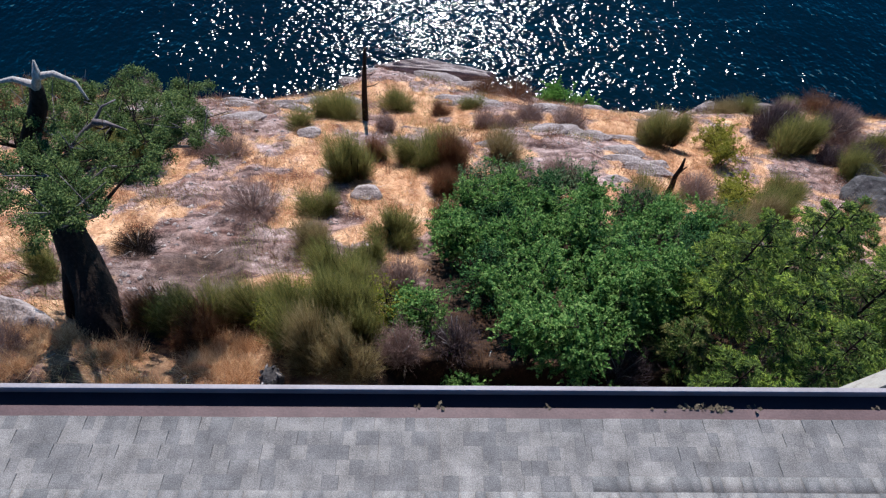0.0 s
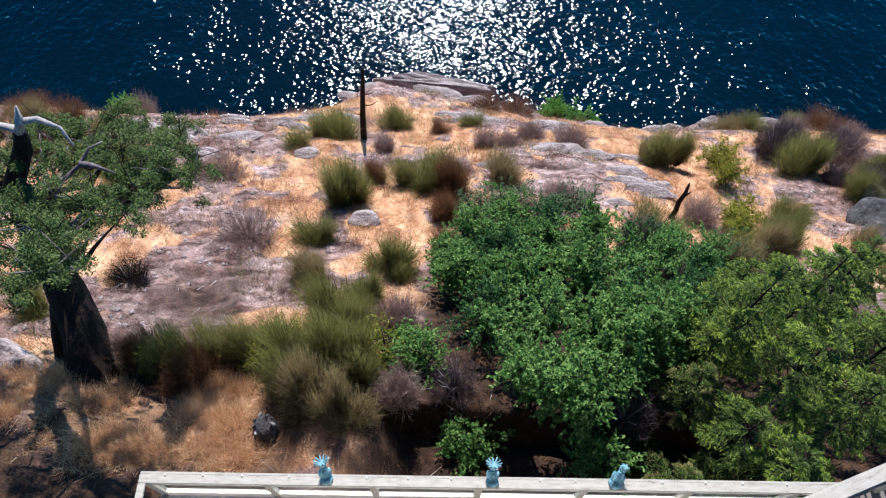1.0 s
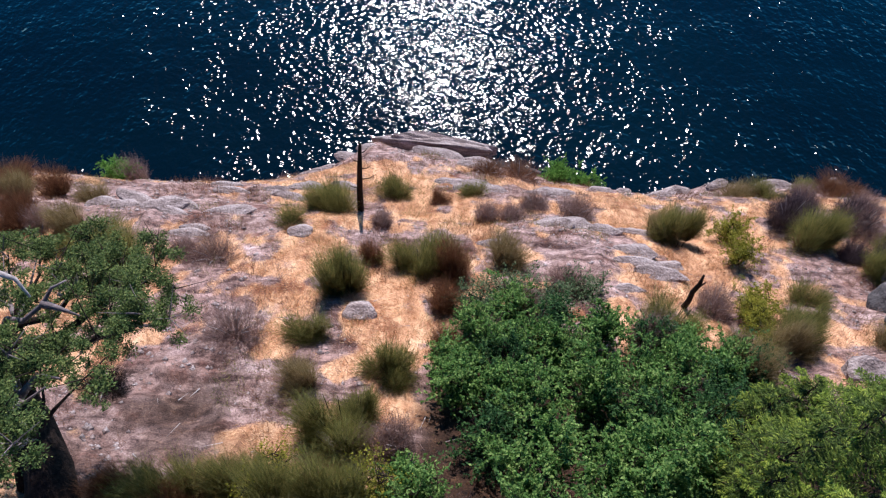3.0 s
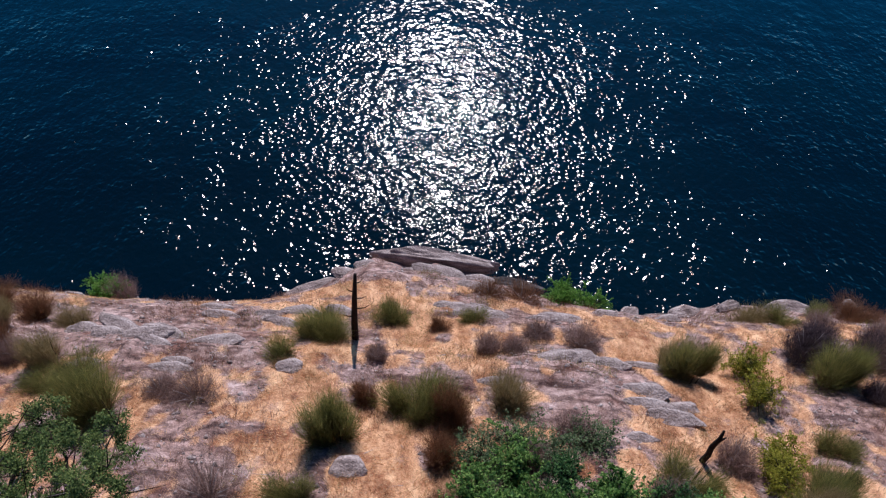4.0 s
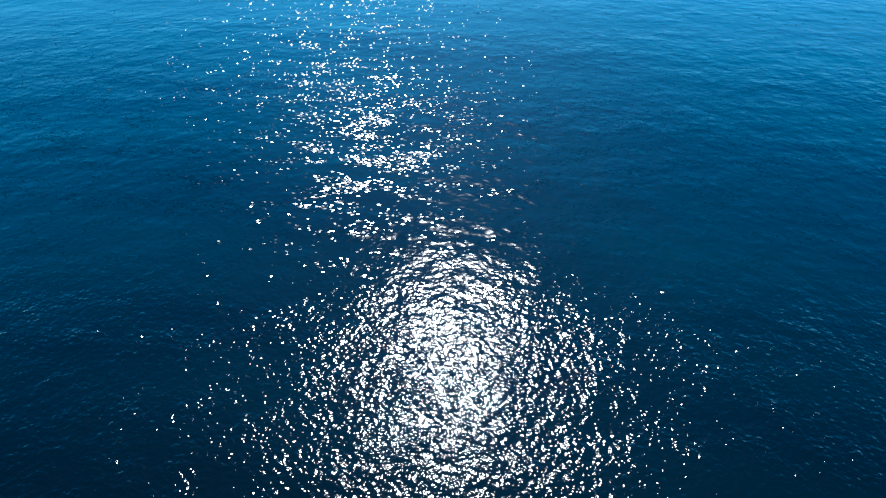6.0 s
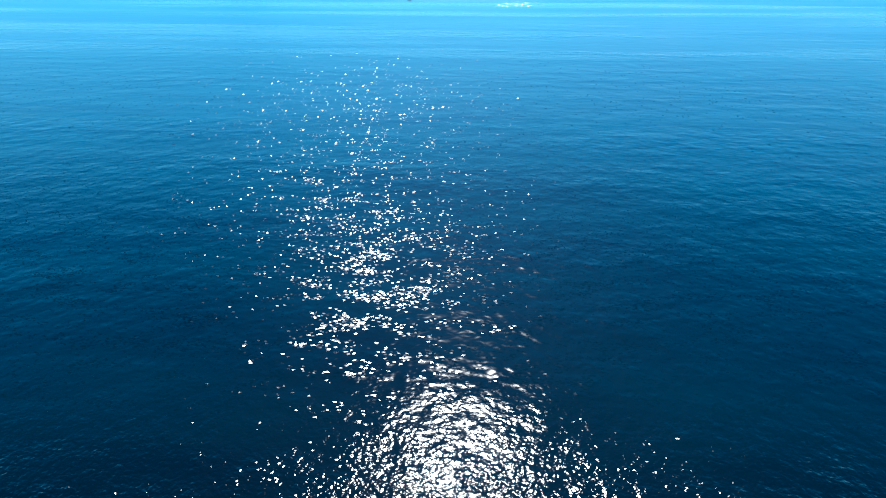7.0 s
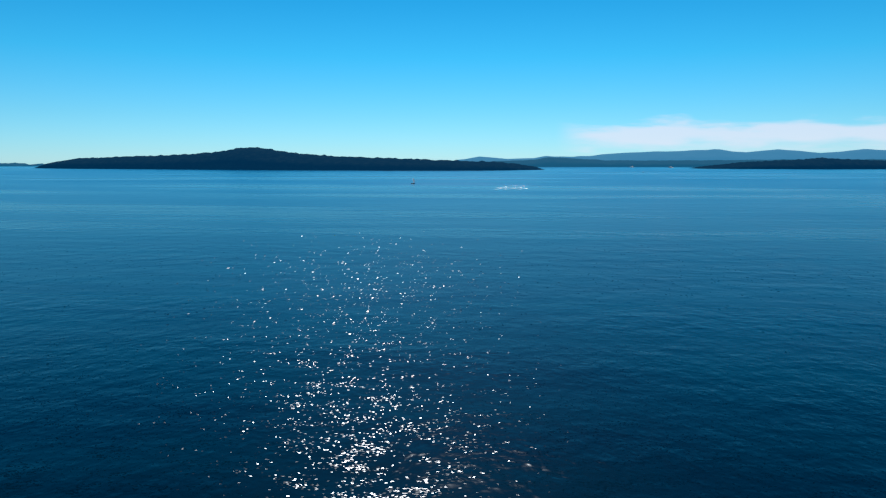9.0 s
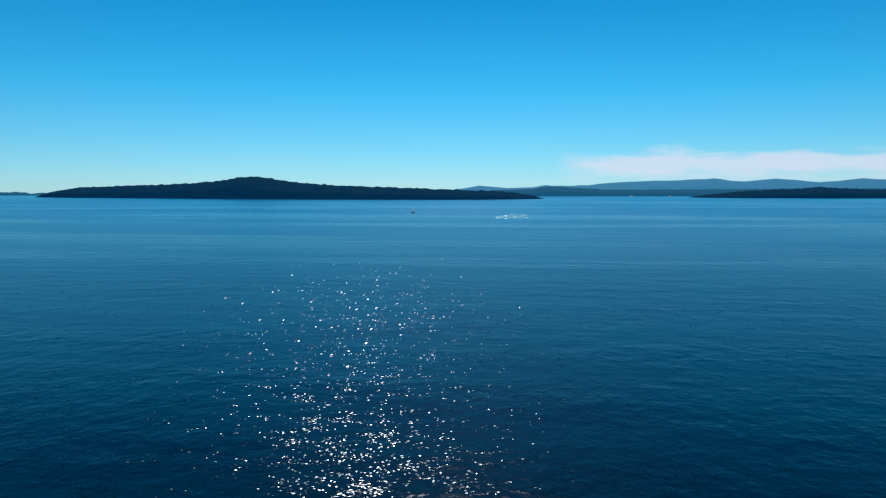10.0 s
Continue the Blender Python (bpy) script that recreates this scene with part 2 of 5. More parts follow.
    bands = [facets((0.2, 0.18), [(0, 0), (0.034, 0), (0.044, 0.2), (0.054, 0.16), (0.06, 0), (1, 0)], 0.0, 0.17, 0.2, 0.2, 0.02),
             facets((0.24, 0.17), [(0, 0), (0.056, 0), (0.064, 0.2), (0.085, 0.17), (0.1, 0.07), (0.12, 0), (1, 0)], 0.05, 0.26, 0.13, 0.1, 0.11),
             facets((0.19, 0.26), [(0, 0), (0.085, 0), (0.1, 0.055), (0.15, 0.03), (0.2, 0.018), (0.28, 0), (1, 0)], 0.07, 0.23, 0.2, -0.12, 0.15),
             facets((0.34, 1.0), [(0, 0), (0.14, 0), (0.2, 0.018), (0.3, 0.007), (0.36, 0), (1, 0)], 0.1, 0.24, 0.2, 0.05, 0.16),
             facets((1.6, 7.0), [(0, 0), (0.8, 0), (0.87, 0.1), (0.93, 0.1), (0.98, 0), (1, 0)], 0.3, 0.42, 0.15, 0.0, 0.0, (12.0, 30.0))]
    tilt = nt.nodes.new("ShaderNodeCombineXYZ")
    for k in (0, 1):
        nt.links.new(calc("ADD", calc("ADD", bands[0][k], bands[1][k]), calc("ADD", calc("ADD", bands[2][k], bands[3][k]), bands[4][k])), tilt.inputs[k])
    lean = nt.nodes.new("ShaderNodeVectorMath")
    lean.operation = "ADD"
    nt.links.new(b.outputs[0], lean.inputs[0])
    nt.links.new(tilt.outputs[0], lean.inputs[1])
    face = nt.nodes.new("ShaderNodeVectorMath")
    face.operation = "NORMALIZE"
    nt.links.new(lean.outputs[0], face.inputs[0])
    face = face.outputs[0]
    g = nt.nodes.new("ShaderNodeBsdfAnisotropic")
    g.distribution = "BECKMANN"
    streaks = nt.nodes.new("ShaderNodeMixRGB")
    grade = nt.nodes.new("ShaderNodeMath")      # long wind streaks, smoother and rougher, on the open water
    grade.operation = "MULTIPLY"
    nt.links.new(ramp_node(nt, noise_node(nt, 0.004, 5.0, 0.6, (0.3, 1.6, 1.0)), [(0.42, (0.74,) * 3), (0.5, (0.92,) * 3), (0.6, (1.0,) * 3)]), streaks.inputs[2])
    streaks.inputs[1].default_value = (1, 1, 1, 1)
    nt.links.new(reach([(0, 0), (0.2, 0), (0.4, 1), (1, 1)]), streaks.inputs[0])
    nt.links.new(streaks.outputs[0], grade.inputs[1])
    nt.links.new(grade.outputs[0], g.inputs["Roughness"])
    nt.links.new(reach([(0, 0.14), (0.045, 0.145), (0.058, 0.175), (0.075, 0.21), (0.1, 0.245), (0.25, 0.30), (1, 0.36)]), grade.inputs[0])
    wide = nt.nodes.new("ShaderNodeBsdfAnisotropic")     # the finest ripples scatter a broad sheen
    wide.distribution, wide.inputs["Roughness"].default_value = "BECKMANN", 0.45
    gloss = nt.nodes.new("ShaderNodeMixShader")
    gloss.inputs[0].default_value = 0.006
    nt.links.new(g.outputs[0], gloss.inputs[1])
    nt.links.new(wide.outputs[0], gloss.inputs[2])
    fr = nt.nodes.new("ShaderNodeFresnel")
    fr.inputs["IOR"].default_value = 1.275
    mx = nt.nodes.new("ShaderNodeMixShader")
    nt.links.new(face, g.inputs["Normal"])
    nt.links.new(b.outputs[0], wide.inputs["Normal"])
    nt.links.new(face, fr.inputs["Normal"])
    nt.links.new(fr.outputs[0], mx.inputs[0])
    nt.links.new(p.outputs[0], mx.inputs[1])
    nt.links.new(gloss.outputs[0], mx.inputs[2])
    nt.links.new(mx.outputs[0], nt.nodes["Material Output"].inputs["Surface"])
    return m


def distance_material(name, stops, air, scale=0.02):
    """Far land: its own dark woods, plus the haze of the lit air before it, put in as emission."""
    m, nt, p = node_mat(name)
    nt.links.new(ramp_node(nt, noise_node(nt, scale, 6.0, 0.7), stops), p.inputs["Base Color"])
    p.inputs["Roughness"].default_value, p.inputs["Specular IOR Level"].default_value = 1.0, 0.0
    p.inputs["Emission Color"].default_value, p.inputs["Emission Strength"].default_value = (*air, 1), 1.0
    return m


M_GROUND, M_WATER = ground_material(), water_material()
M_STRAW = foliage("dry_grass", [(0.25, (0.36, 0.18, 0.085)), (0.46, (0.63, 0.37, 0.195)), (0.6, (0.74, 0.485, 0.28)), (0.8, (0.86, 0.66, 0.42))], 0.5, 0.8, 0.9)
M_BROOM = foliage("broom_shoots", [(0.2, (0.07, 0.07, 0.02)), (0.5, (0.17, 0.165, 0.045)), (0.8, (0.33, 0.285, 0.1))], 0.5)
M_BROOM_PALE = foliage("pale_broom_shoots", [(0.2, (0.12, 0.085, 0.035)), (0.5, (0.24, 0.18, 0.08)), (0.8, (0.42, 0.31, 0.16))], 0.5)
M_BROOM_DRY = foliage("dry_broom", [(0.2, (0.09, 0.035, 0.018)), (0.5, (0.2, 0.09, 0.045)), (0.8, (0.3, 0.16, 0.08))], 0.25)
M_YELLOW = foliage("yellow_green_leaves", [(0.2, (0.11, 0.12, 0.012)), (0.5, (0.25, 0.25, 0.03)), (0.8, (0.4, 0.36, 0.06))], 0.45)
M_TWIG = foliage("dead_twigs", [(0.2, (0.13, 0.075, 0.062)), (0.5, (0.27, 0.17, 0.145)), (0.8, (0.42, 0.3, 0.255))], 0.35, 0.9)
M_PURPLE = foliage("dark_violet_twigs", [(0.2, (0.03, 0.02, 0.024)), (0.5, (0.075, 0.05, 0.056)), (0.8, (0.2, 0.15, 0.155))], 0.2, 0.9)
M_LEAF = foliage("shrub_leaves", [(0.2, (0.03, 0.08, 0.018)), (0.5, (0.105, 0.215, 0.05)), (0.8, (0.29, 0.41, 0.12))], 0.45, 0.62, 0.9)
M_JUNIPER = foliage("old_tree_leaves", [(0.2, (0.02, 0.042, 0.011)), (0.5, (0.063, 0.105, 0.029)), (0.8, (0.19, 0.23, 0.07))], 0.2, 0.6)
M_CEDAR = foliage("cedar_sprays", [(0.2, (0.04, 0.075, 0.013)), (0.5, (0.125, 0.19, 0.03)), (0.8, (0.34, 0.4, 0.07))], 0.35, 0.5, 0.7)
M_CEDAR_SHADE = foliage("shaded_cedar_sprays", [(0.2, (0.017, 0.034, 0.009)), (0.5, (0.052, 0.086, 0.018)), (0.8, (0.15, 0.2, 0.04))], 0.2, 0.6, 0.9)
M_LEAF_DARK = foliage("dark_shrub_leaves", [(0.2, (0.01, 0.035, 0.011)), (0.5, (0.03, 0.085, 0.026)), (0.8, (0.10, 0.19, 0.06))], 0.4, 0.6, 1.4)
M_CEDAR_LIGHT = foliage("light_cedar_sprays", [(0.2, (0.06, 0.11, 0.014)), (0.5, (0.2, 0.29, 0.04)), (0.8, (0.46, 0.52, 0.09))], 0.4, 0.5, 0.9)
M_CEDAR_PALE = foliage("pale_cedar_sprays", [(0.2, (0.07, 0.08, 0.025)), (0.5, (0.19, 0.2, 0.065)), (0.8, (0.38, 0.33, 0.13))], 0.45, 0.6, 0.9)
M_LEAF_GREY = foliage("grey_green_leaves", [(0.2, (0.04, 0.075, 0.03)), (0.5, (0.1, 0.16, 0.07)), (0.8, (0.24, 0.29, 0.16))], 0.4, 0.6, 1.4)
M_FRESH = foliage("fresh_leaves", [(0.2, (0.05, 0.14, 0.02)), (0.5, (0.12, 0.27, 0.04)), (0.8, (0.24, 0.38, 0.08))], 0.45)
M_BARK = surface("bark", [(0.3, (0.008, 0.006, 0.005)), (0.6, (0.032, 0.022, 0.018)), (0.8, (0.09, 0.068, 0.058))], 3.0, 0.95, 30.0, 0.8, 0.03, stretch=(4, 4, 0.8))
M_BARK.node_tree.nodes["Principled BSDF"].inputs["Specular IOR Level"].default_value = 0.08
M_GREYWOOD = surface("weathered_wood", [(0.3, (0.16, 0.13, 0.12)), (0.6, (0.38, 0.34, 0.32)), (0.8, (0.55, 0.52, 0.5))], 6.0, 0.9, 40.0, 0.5, 0.02, stretch=(4, 4, 0.7))
M_OLDWOOD = surface("old_grey_wood", [(0.3, (0.05, 0.04, 0.04)), (0.55, (0.16, 0.13, 0.13)), (0.8, (0.4, 0.36, 0.36))], 7.0, 0.9, 40.0, 0.5, 0.02)
M_ROCK = surface("shore_rock", [(0.34, (0.06, 0.043, 0.04)), (0.5, (0.25, 0.195, 0.18)), (0.68, (0.46, 0.39, 0.365))], 2.2, 0.95, 12.0, 1.0, 0.09, stretch=(0.5, 2.0, 2.5))
M_DARKROCK = surface("dark_stone", [(0.3, (0.012, 0.01, 0.01)), (0.55, (0.05, 0.042, 0.042)), (0.75, (0.22, 0.19, 0.19))], 4.0, 0.9, 14.0, 0.8, 0.05)


def shingle_material():
    """Granule-coated asphalt tabs: light and dark tabs, coarse blotches and fine speckle."""
    m, nt, p = node_mat("asphalt_shingle")
    g, oi = nt.nodes.new("ShaderNodeNewGeometry"), nt.nodes.new("ShaderNodeObjectInfo")
    tone = nt.nodes.new("ShaderNodeMath")
    tone.operation = "FRACT"
    both = nt.nodes.new("ShaderNodeMath")
    nt.links.new(g.outputs["Random Per Island"], both.inputs[0])
    nt.links.new(oi.outputs["Random"], both.inputs[1])
    nt.links.new(both.outputs[0], tone.inputs[0])

    def grain(scale, detail):
        n = nt.nodes.new("ShaderNodeTexNoise")
        n.inputs["Scale"].default_value, n.inputs["Detail"].default_value = scale, detail
        nt.links.new(g.outputs["Position"], n.inputs["Vector"])
        return n.outputs["Fac"]
    blotch, speck = grain(6.0, 3.0), grain(150.0, 2.0)
    col = ramp_node(nt, mix_node(nt, 0.6, blotch, speck), [(0.33, (0.075, 0.068, 0.066)), (0.5, (0.155, 0.143, 0.138)), (0.67, (0.27, 0.25, 0.24))])
    tab = ramp_node(nt, tone.outputs[0], [(0.0, (0.76, 0.76, 0.77)), (0.4, (0.84, 0.83, 0.83)), (0.55, (1.0, 0.98, 0.96)), (1.0, (1.12, 1.09, 1.05))])
    nt.links.new(mix_node(nt, 1.0, col, tab, "MULTIPLY"), p.inputs["Base Color"])
    p.inputs["Roughness"].default_value = 0.95
    b = nt.nodes.new("ShaderNodeBump")
    b.inputs["Strength"].default_value, b.inputs["Distance"].default_value = 0.8, 0.004
    nt.links.new(speck, b.inputs["Height"])
    nt.links.new(b.outputs[0], p.inputs["Normal"])
    return m


M_SHINGLE = shingle_material()
M_DRIP = surface("drip_edge", [(0.3, (0.085, 0.05, 0.047)), (0.6, (0.145, 0.088, 0.082)), (0.8, (0.2, 0.13, 0.118))], 4.0, 0.55, 60.0, 0.2)
M_GUTTER = surface("gutter_paint", [(0.3, (0.26, 0.225, 0.23)), (0.7, (0.42, 0.37, 0.375))], 3.0, 0.45, 60.0, 0.15)
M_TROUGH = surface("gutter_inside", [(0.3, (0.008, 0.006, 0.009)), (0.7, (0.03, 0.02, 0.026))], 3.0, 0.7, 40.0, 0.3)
M_WHITE = surface("cream_paint", [(0.3, (0.15, 0.125, 0.095)), (0.42, (0.36, 0.32, 0.265)), (0.7, (0.48, 0.44, 0.375))], 5.0, 0.6, 50.0, 0.2, stretch=(1, 4, 4))
M_WALL = surface("wall_stucco", [(0.3, (0.5, 0.45, 0.38)), (0.7, (0.62, 0.57, 0.49))], 1.5, 0.9, 60.0, 0.4)
M_DECK = surface("deck_boards", [(0.3, (0.10, 0.085, 0.075)), (0.7, (0.2, 0.17, 0.15))], 3.0, 0.85, 40.0, 0.3, stretch=(1, 6, 1), vary=0.25)
M_DARKMETAL = surface("dark_metal", [(0.3, (0.012, 0.012, 0.014)), (0.7, (0.035, 0.034, 0.036))], 5.0, 0.5, 60.0, 0.1)
M_PATINA = surface("verdigris_bronze", [(0.32, (0.03, 0.06, 0.075)), (0.5, (0.13, 0.27, 0.31)), (0.68, (0.42, 0.6, 0.64))], 9.0, 0.7, 50.0, 0.5)
M_TEAL = surface("teal_fabric", [(0.3, (0.08, 0.36, 0.36)), (0.7, (0.2, 0.55, 0.52))], 6.0, 0.85, 90.0, 0.3)
M_BULB = surface("frosted_bulb", [(0.3, (0.6, 0.57, 0.5)), (0.7, (0.75, 0.72, 0.66))], 9.0, 0.3, 60.0, 0.05)
M_DEBRIS = surface("dry_leaf_litter", [(0.3, (0.03, 0.02, 0.012)), (0.55, (0.1, 0.075, 0.045)), (0.8, (0.22, 0.18, 0.11))], 14.0, 0.95, 60.0, 0.5)
M_SAIL = foliage("sail_cloth", [(0.2, (0.8, 0.8, 0.8)), (0.8, (0.9, 0.9, 0.9))], 0.75, 0.7)
M_HULL = surface("dark_hull", [(0.3, (0.02, 0.025, 0.035)), (0.7, (0.04, 0.05, 0.06))], 1.0, 0.4)
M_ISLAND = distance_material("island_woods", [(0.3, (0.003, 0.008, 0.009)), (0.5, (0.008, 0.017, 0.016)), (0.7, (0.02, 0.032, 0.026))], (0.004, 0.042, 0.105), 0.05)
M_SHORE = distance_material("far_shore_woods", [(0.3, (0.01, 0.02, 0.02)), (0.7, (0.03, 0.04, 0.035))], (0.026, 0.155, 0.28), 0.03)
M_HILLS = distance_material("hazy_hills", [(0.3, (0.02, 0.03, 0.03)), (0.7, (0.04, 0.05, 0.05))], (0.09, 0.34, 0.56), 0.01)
glass_m, glass_nt, glass_p = node_mat("clear_glass")
glass_p.inputs["Transmission Weight"].default_value, glass_p.inputs["Roughness"].default_value = 1.0, 0.02
glass_p.inputs["Base Color"].default_value = (0.9, 0.96, 0.95, 1)
M_GLASS = glass_m

# ---- mesh helpers ----
rng = np.random.default_rng(7)


def mesh_np(name, verts, faces, mat=None, smooth=False):
    """A mesh from arrays; all faces have the same number of corners."""
    verts, faces = np.asarray(verts, np.float32), np.asarray(faces, np.int32)
    me = bpy.data.meshes.new(name)
    k = faces.shape[1]
    me.vertices.add(len(verts))
    me.vertices.foreach_set("co", verts.ravel())
    me.loops.add(faces.size)
    me.loops.foreach_set("vertex_index", faces.ravel())
    me.polygons.add(len(faces))
    me.polygons.foreach_set("loop_start", np.arange(0, faces.size, k, dtype=np.int32))
    if smooth:
        me.polygons.foreach_set("use_smooth", np.ones(len(faces), bool))
    me.update(calc_edges=True)
    me.validate()
    if mat:
        me.materials.append(mat)
    return me


def part_np(name, verts, faces, mat, parent=None, label="", smooth=False):
    ob = new(name, mesh_np(name, verts, faces, mat, smooth))
    if parent:
        ob.parent = parent
    return tagged(ob, label)


def part(name, bm, mat, parent=None, label="", smooth=False):
    me = bpy.data.meshes.new(name)
    for f in bm.faces:
        f.smooth = smooth
    bm.to_mesh(me)
    bm.free()
    me.materials.append(mat)
    ob = new(name, me)
    if parent:
        ob.parent = parent
    return tagged(ob, label)


def empty(name, m, label, category, group="", kind=""):
    ob = new(name)
    ob.matrix_world = m
    ob.empty_display_size = 0.1
    return tagged(ob, label, category, group, kind)


def add_box(bm, x0, x1, y0, y1, z0, z1, bevel=0.0):
    r = bmesh.ops.create_cube(bm, size=1.0, matrix=Matrix.Translation(((x0 + x1) / 2, (y0 + y1) / 2, (z0 + z1) / 2)) @ Matrix.Diagonal((x1 - x0, y1 - y0, z1 - z0, 1)))
    if bevel:
        edges = list({e for v in r["verts"] for e in v.link_edges})
        bmesh.ops.bevel(bm, geom=edges, offset=bevel, segments=2, affect="EDGES")


def box_part(name, dims, mat, parent=None, label="", bevel=0.006):
    bm = bmesh.new()
    add_box(bm, *dims, bevel)
    return part(name, bm, mat, parent, label)


def tube_np(points, radii, seg=8, jitter=0.0):
    """Verts and quads of a tapered tube through points, closed at the tip."""
    pts = [Vector(p) for p in points]
    vs, fs = [], []
    for i, p in enumerate(pts):
        d = (pts[min(i + 1, len(pts) - 1)] - pts[max(i - 1, 0)]).normalized()
        a = d.cross(Vector((0.31, 0.9, 0.2))).normalized()
        b = d.cross(a)
        for k in range(seg):
            r = radii[i] * (1 + jitter * rng.uniform(-1, 1))
            t = 2 * math.pi * k / seg
            vs.append(p + (a * math.cos(t) + b * math.sin(t)) * r)
    for i in range(len(pts) - 1):
        for k in range(seg):
            fs.append((i * seg + k, i * seg + (k + 1) % seg, (i + 1) * seg + (k + 1) % seg, (i + 1) * seg + k))
    n = len(pts) - 1
    for k in range(0, seg - 2, 2):
        fs.append((n * seg, n * seg + k + 1, n * seg + k + 2, n * seg + (k + 3) % seg))
    return np.array(vs), np.array(fs)


def join_np(pieces):
    vs, fs, n = [], [], 0
    for v, f in pieces:
        vs.append(v)
        fs.append(f + n)
        n += len(v)
    return np.concatenate(vs), np.concatenate(fs)


def unit(v):
    return v / np.maximum(np.linalg.norm(v, axis=1, keepdims=True), 1e-6)


def leaves_np(c, along, size, width=0.5):
    """A four-cornered leaf at each place c, pointing along, with a fold."""
    n = len(c)
    along = unit(along)
    side = unit(np.cross(along, np.array([0, 0.25, 1.0]) + 0.55 * rng.normal(size=(n, 3))))
    up = np.cross(side, along)
    s = size[:, None]
    v = np.stack([c - along * s * 0.5, c + side * s * width * 0.5 + up * s * 0.1, c + along * s * 0.5, c - side * s * width * 0.5 + up * s * 0.1], 1).reshape(-1, 3)
    return v, np.arange(4 * n).reshape(n, 4)


def blades_np(base, tip, width):
    """A thin three-cornered blade from each base to each tip."""
    n = len(base)
    side = unit(np.cross(tip - base, unit(rng.normal(size=(n, 3))))) * width[:, None]
    v = np.stack([base - side, base + side, tip], 1).reshape(-1, 3)
    return v, np.arange(3 * n).reshape(n, 3)


# ---- the slope ----
LATTICE = np.random.default_rng(11).random((256, 256))


def vnoise(x, y, scale, shift=0):
    x, y = np.asarray(x) * scale + 37.3 + shift * 17.1, np.asarray(y) * scale + 91.7 + shift * 5.3
    i, j = np.floor(x).astype(int), np.floor(y).astype(int)
    u, v = x - i, y - j
    u, v = u * u * (3 - 2 * u), v * v * (3 - 2 * v)
    g = lambda a, b: LATTICE[a % 256, b % 256]
    return (g(i, j) * (1 - u) + g(i + 1, j) * u) * (1 - v) + (g(i, j + 1) * (1 - u) + g(i + 1, j + 1) * u) * v


def fbm(x, y, scale, octaves=4, shift=0):
    return sum(vnoise(x, y, scale * 2 ** k, shift + k) * 0.5 ** (k + 1) for k in range(octaves)) / (1 - 0.5 ** octaves)


PROFILE_Y = [-60, -12, 0, 4, 6, 9, 11, 13.5, 16, 18, 20, 22, 24.5, 26, 27, 28, 29, 30, 33, 40]
PROFILE_Z = [34, 22.5, 20.2, 18.6, 17.0, 15.0, 13.8, 12.2, 10.8, 9.9, 8.1, 7.0, 5.2, 3.9, 2.7, 1.5, 0, -1.2, -4, -8]
SHORE_X = [-60, -25, -14, -11, -8.3, -6.2, -5.1, 0.8, 4, 8.4, 11.4, 16, 19, 22.5, 60]
SHORE_Y = [24, 24.8, 24.9, 25.9, 27.6, 28.9, 29.8, 29.0, 28.0, 27.4, 27.5, 28.4, 28.3, 28, 26]


def smooth01(v):
    v = np.clip(v, 0, 1)
    return v * v * (3 - 2 * v)


def shelf(x, y):
    """Metres inland of the shoreline."""
    w = smooth01((y - 20.5) / 6)
    return y - (np.interp(x, SHORE_X, SHORE_Y) - 28.8) * w


def blob(x, y, cx, cy, rx, ry):
    return np.exp(-((x - cx) / rx) ** 2 - ((y - cy) / ry) ** 2)


# heaps of long straw between the house and the old tree
MOUNDS = [(-6.9, 3.5), (-6.2, 3.3), (-4.9, 4.2), (-4.5, 3.4), (-5.4, 4.7), (-5.0, 5.0), (-9.6, 4.0), (-10.8, 3.6), (-8.9, 5.0), (-10.4, 5.0), (-7.4, 4.5), (-12.0, 4.4)]


def cover(x, y):
    """1 where dry grass grows, 0 where rock shows."""
    s = shelf(x, y)
    g = 0.56 + 1.15 * (fbm(x, y, 0.33, 4, 3) - 0.5) + 1.9 * (fbm(x, y, 1.25, 4, 9) - 0.5)
    g = g - 0.9 * blob(x, y, -6.8, 8.7, 2.6, 1.9) - 0.5 * blob(x, y, -8.0, 12.5, 1.6, 1.0) - 0.8 * blob(x, y, -1.5, 27.6, 5.5, 1.9)
    g = g - 0.32 * blob(x, y, 4.5, 18.0, 3.0, 1.8) - 0.75 * blob(x, y, -12.0, 18.2, 5.5, 2.0) - 0.2 * blob(x, y, 6.5, 17.0, 2.5, 1.5) - 0.35 * blob(x, y, 3.0, 22.0, 3.5, 1.2) - 0.5 * blob(x, y, 15.5, 14.5, 2.0, 3.0)
    g = g + 0.5 * blob(x, y, -1.6, 13.2, 1.6, 2.6) + 0.4 * blob(x, y, -4.6, 7.0, 1.6, 1.2) + 0.3 * blob(x, y, 9.5, 17, 3, 3) + 0.4 * blob(x, y, -3.8, 4.6, 2.2, 1.2)
    return np.clip(g - 0.85 * smooth01((s - 24.0) / 2.6) - 0.3 * blob(x, y, -14, 21, 6, 2.2), 0, 1)


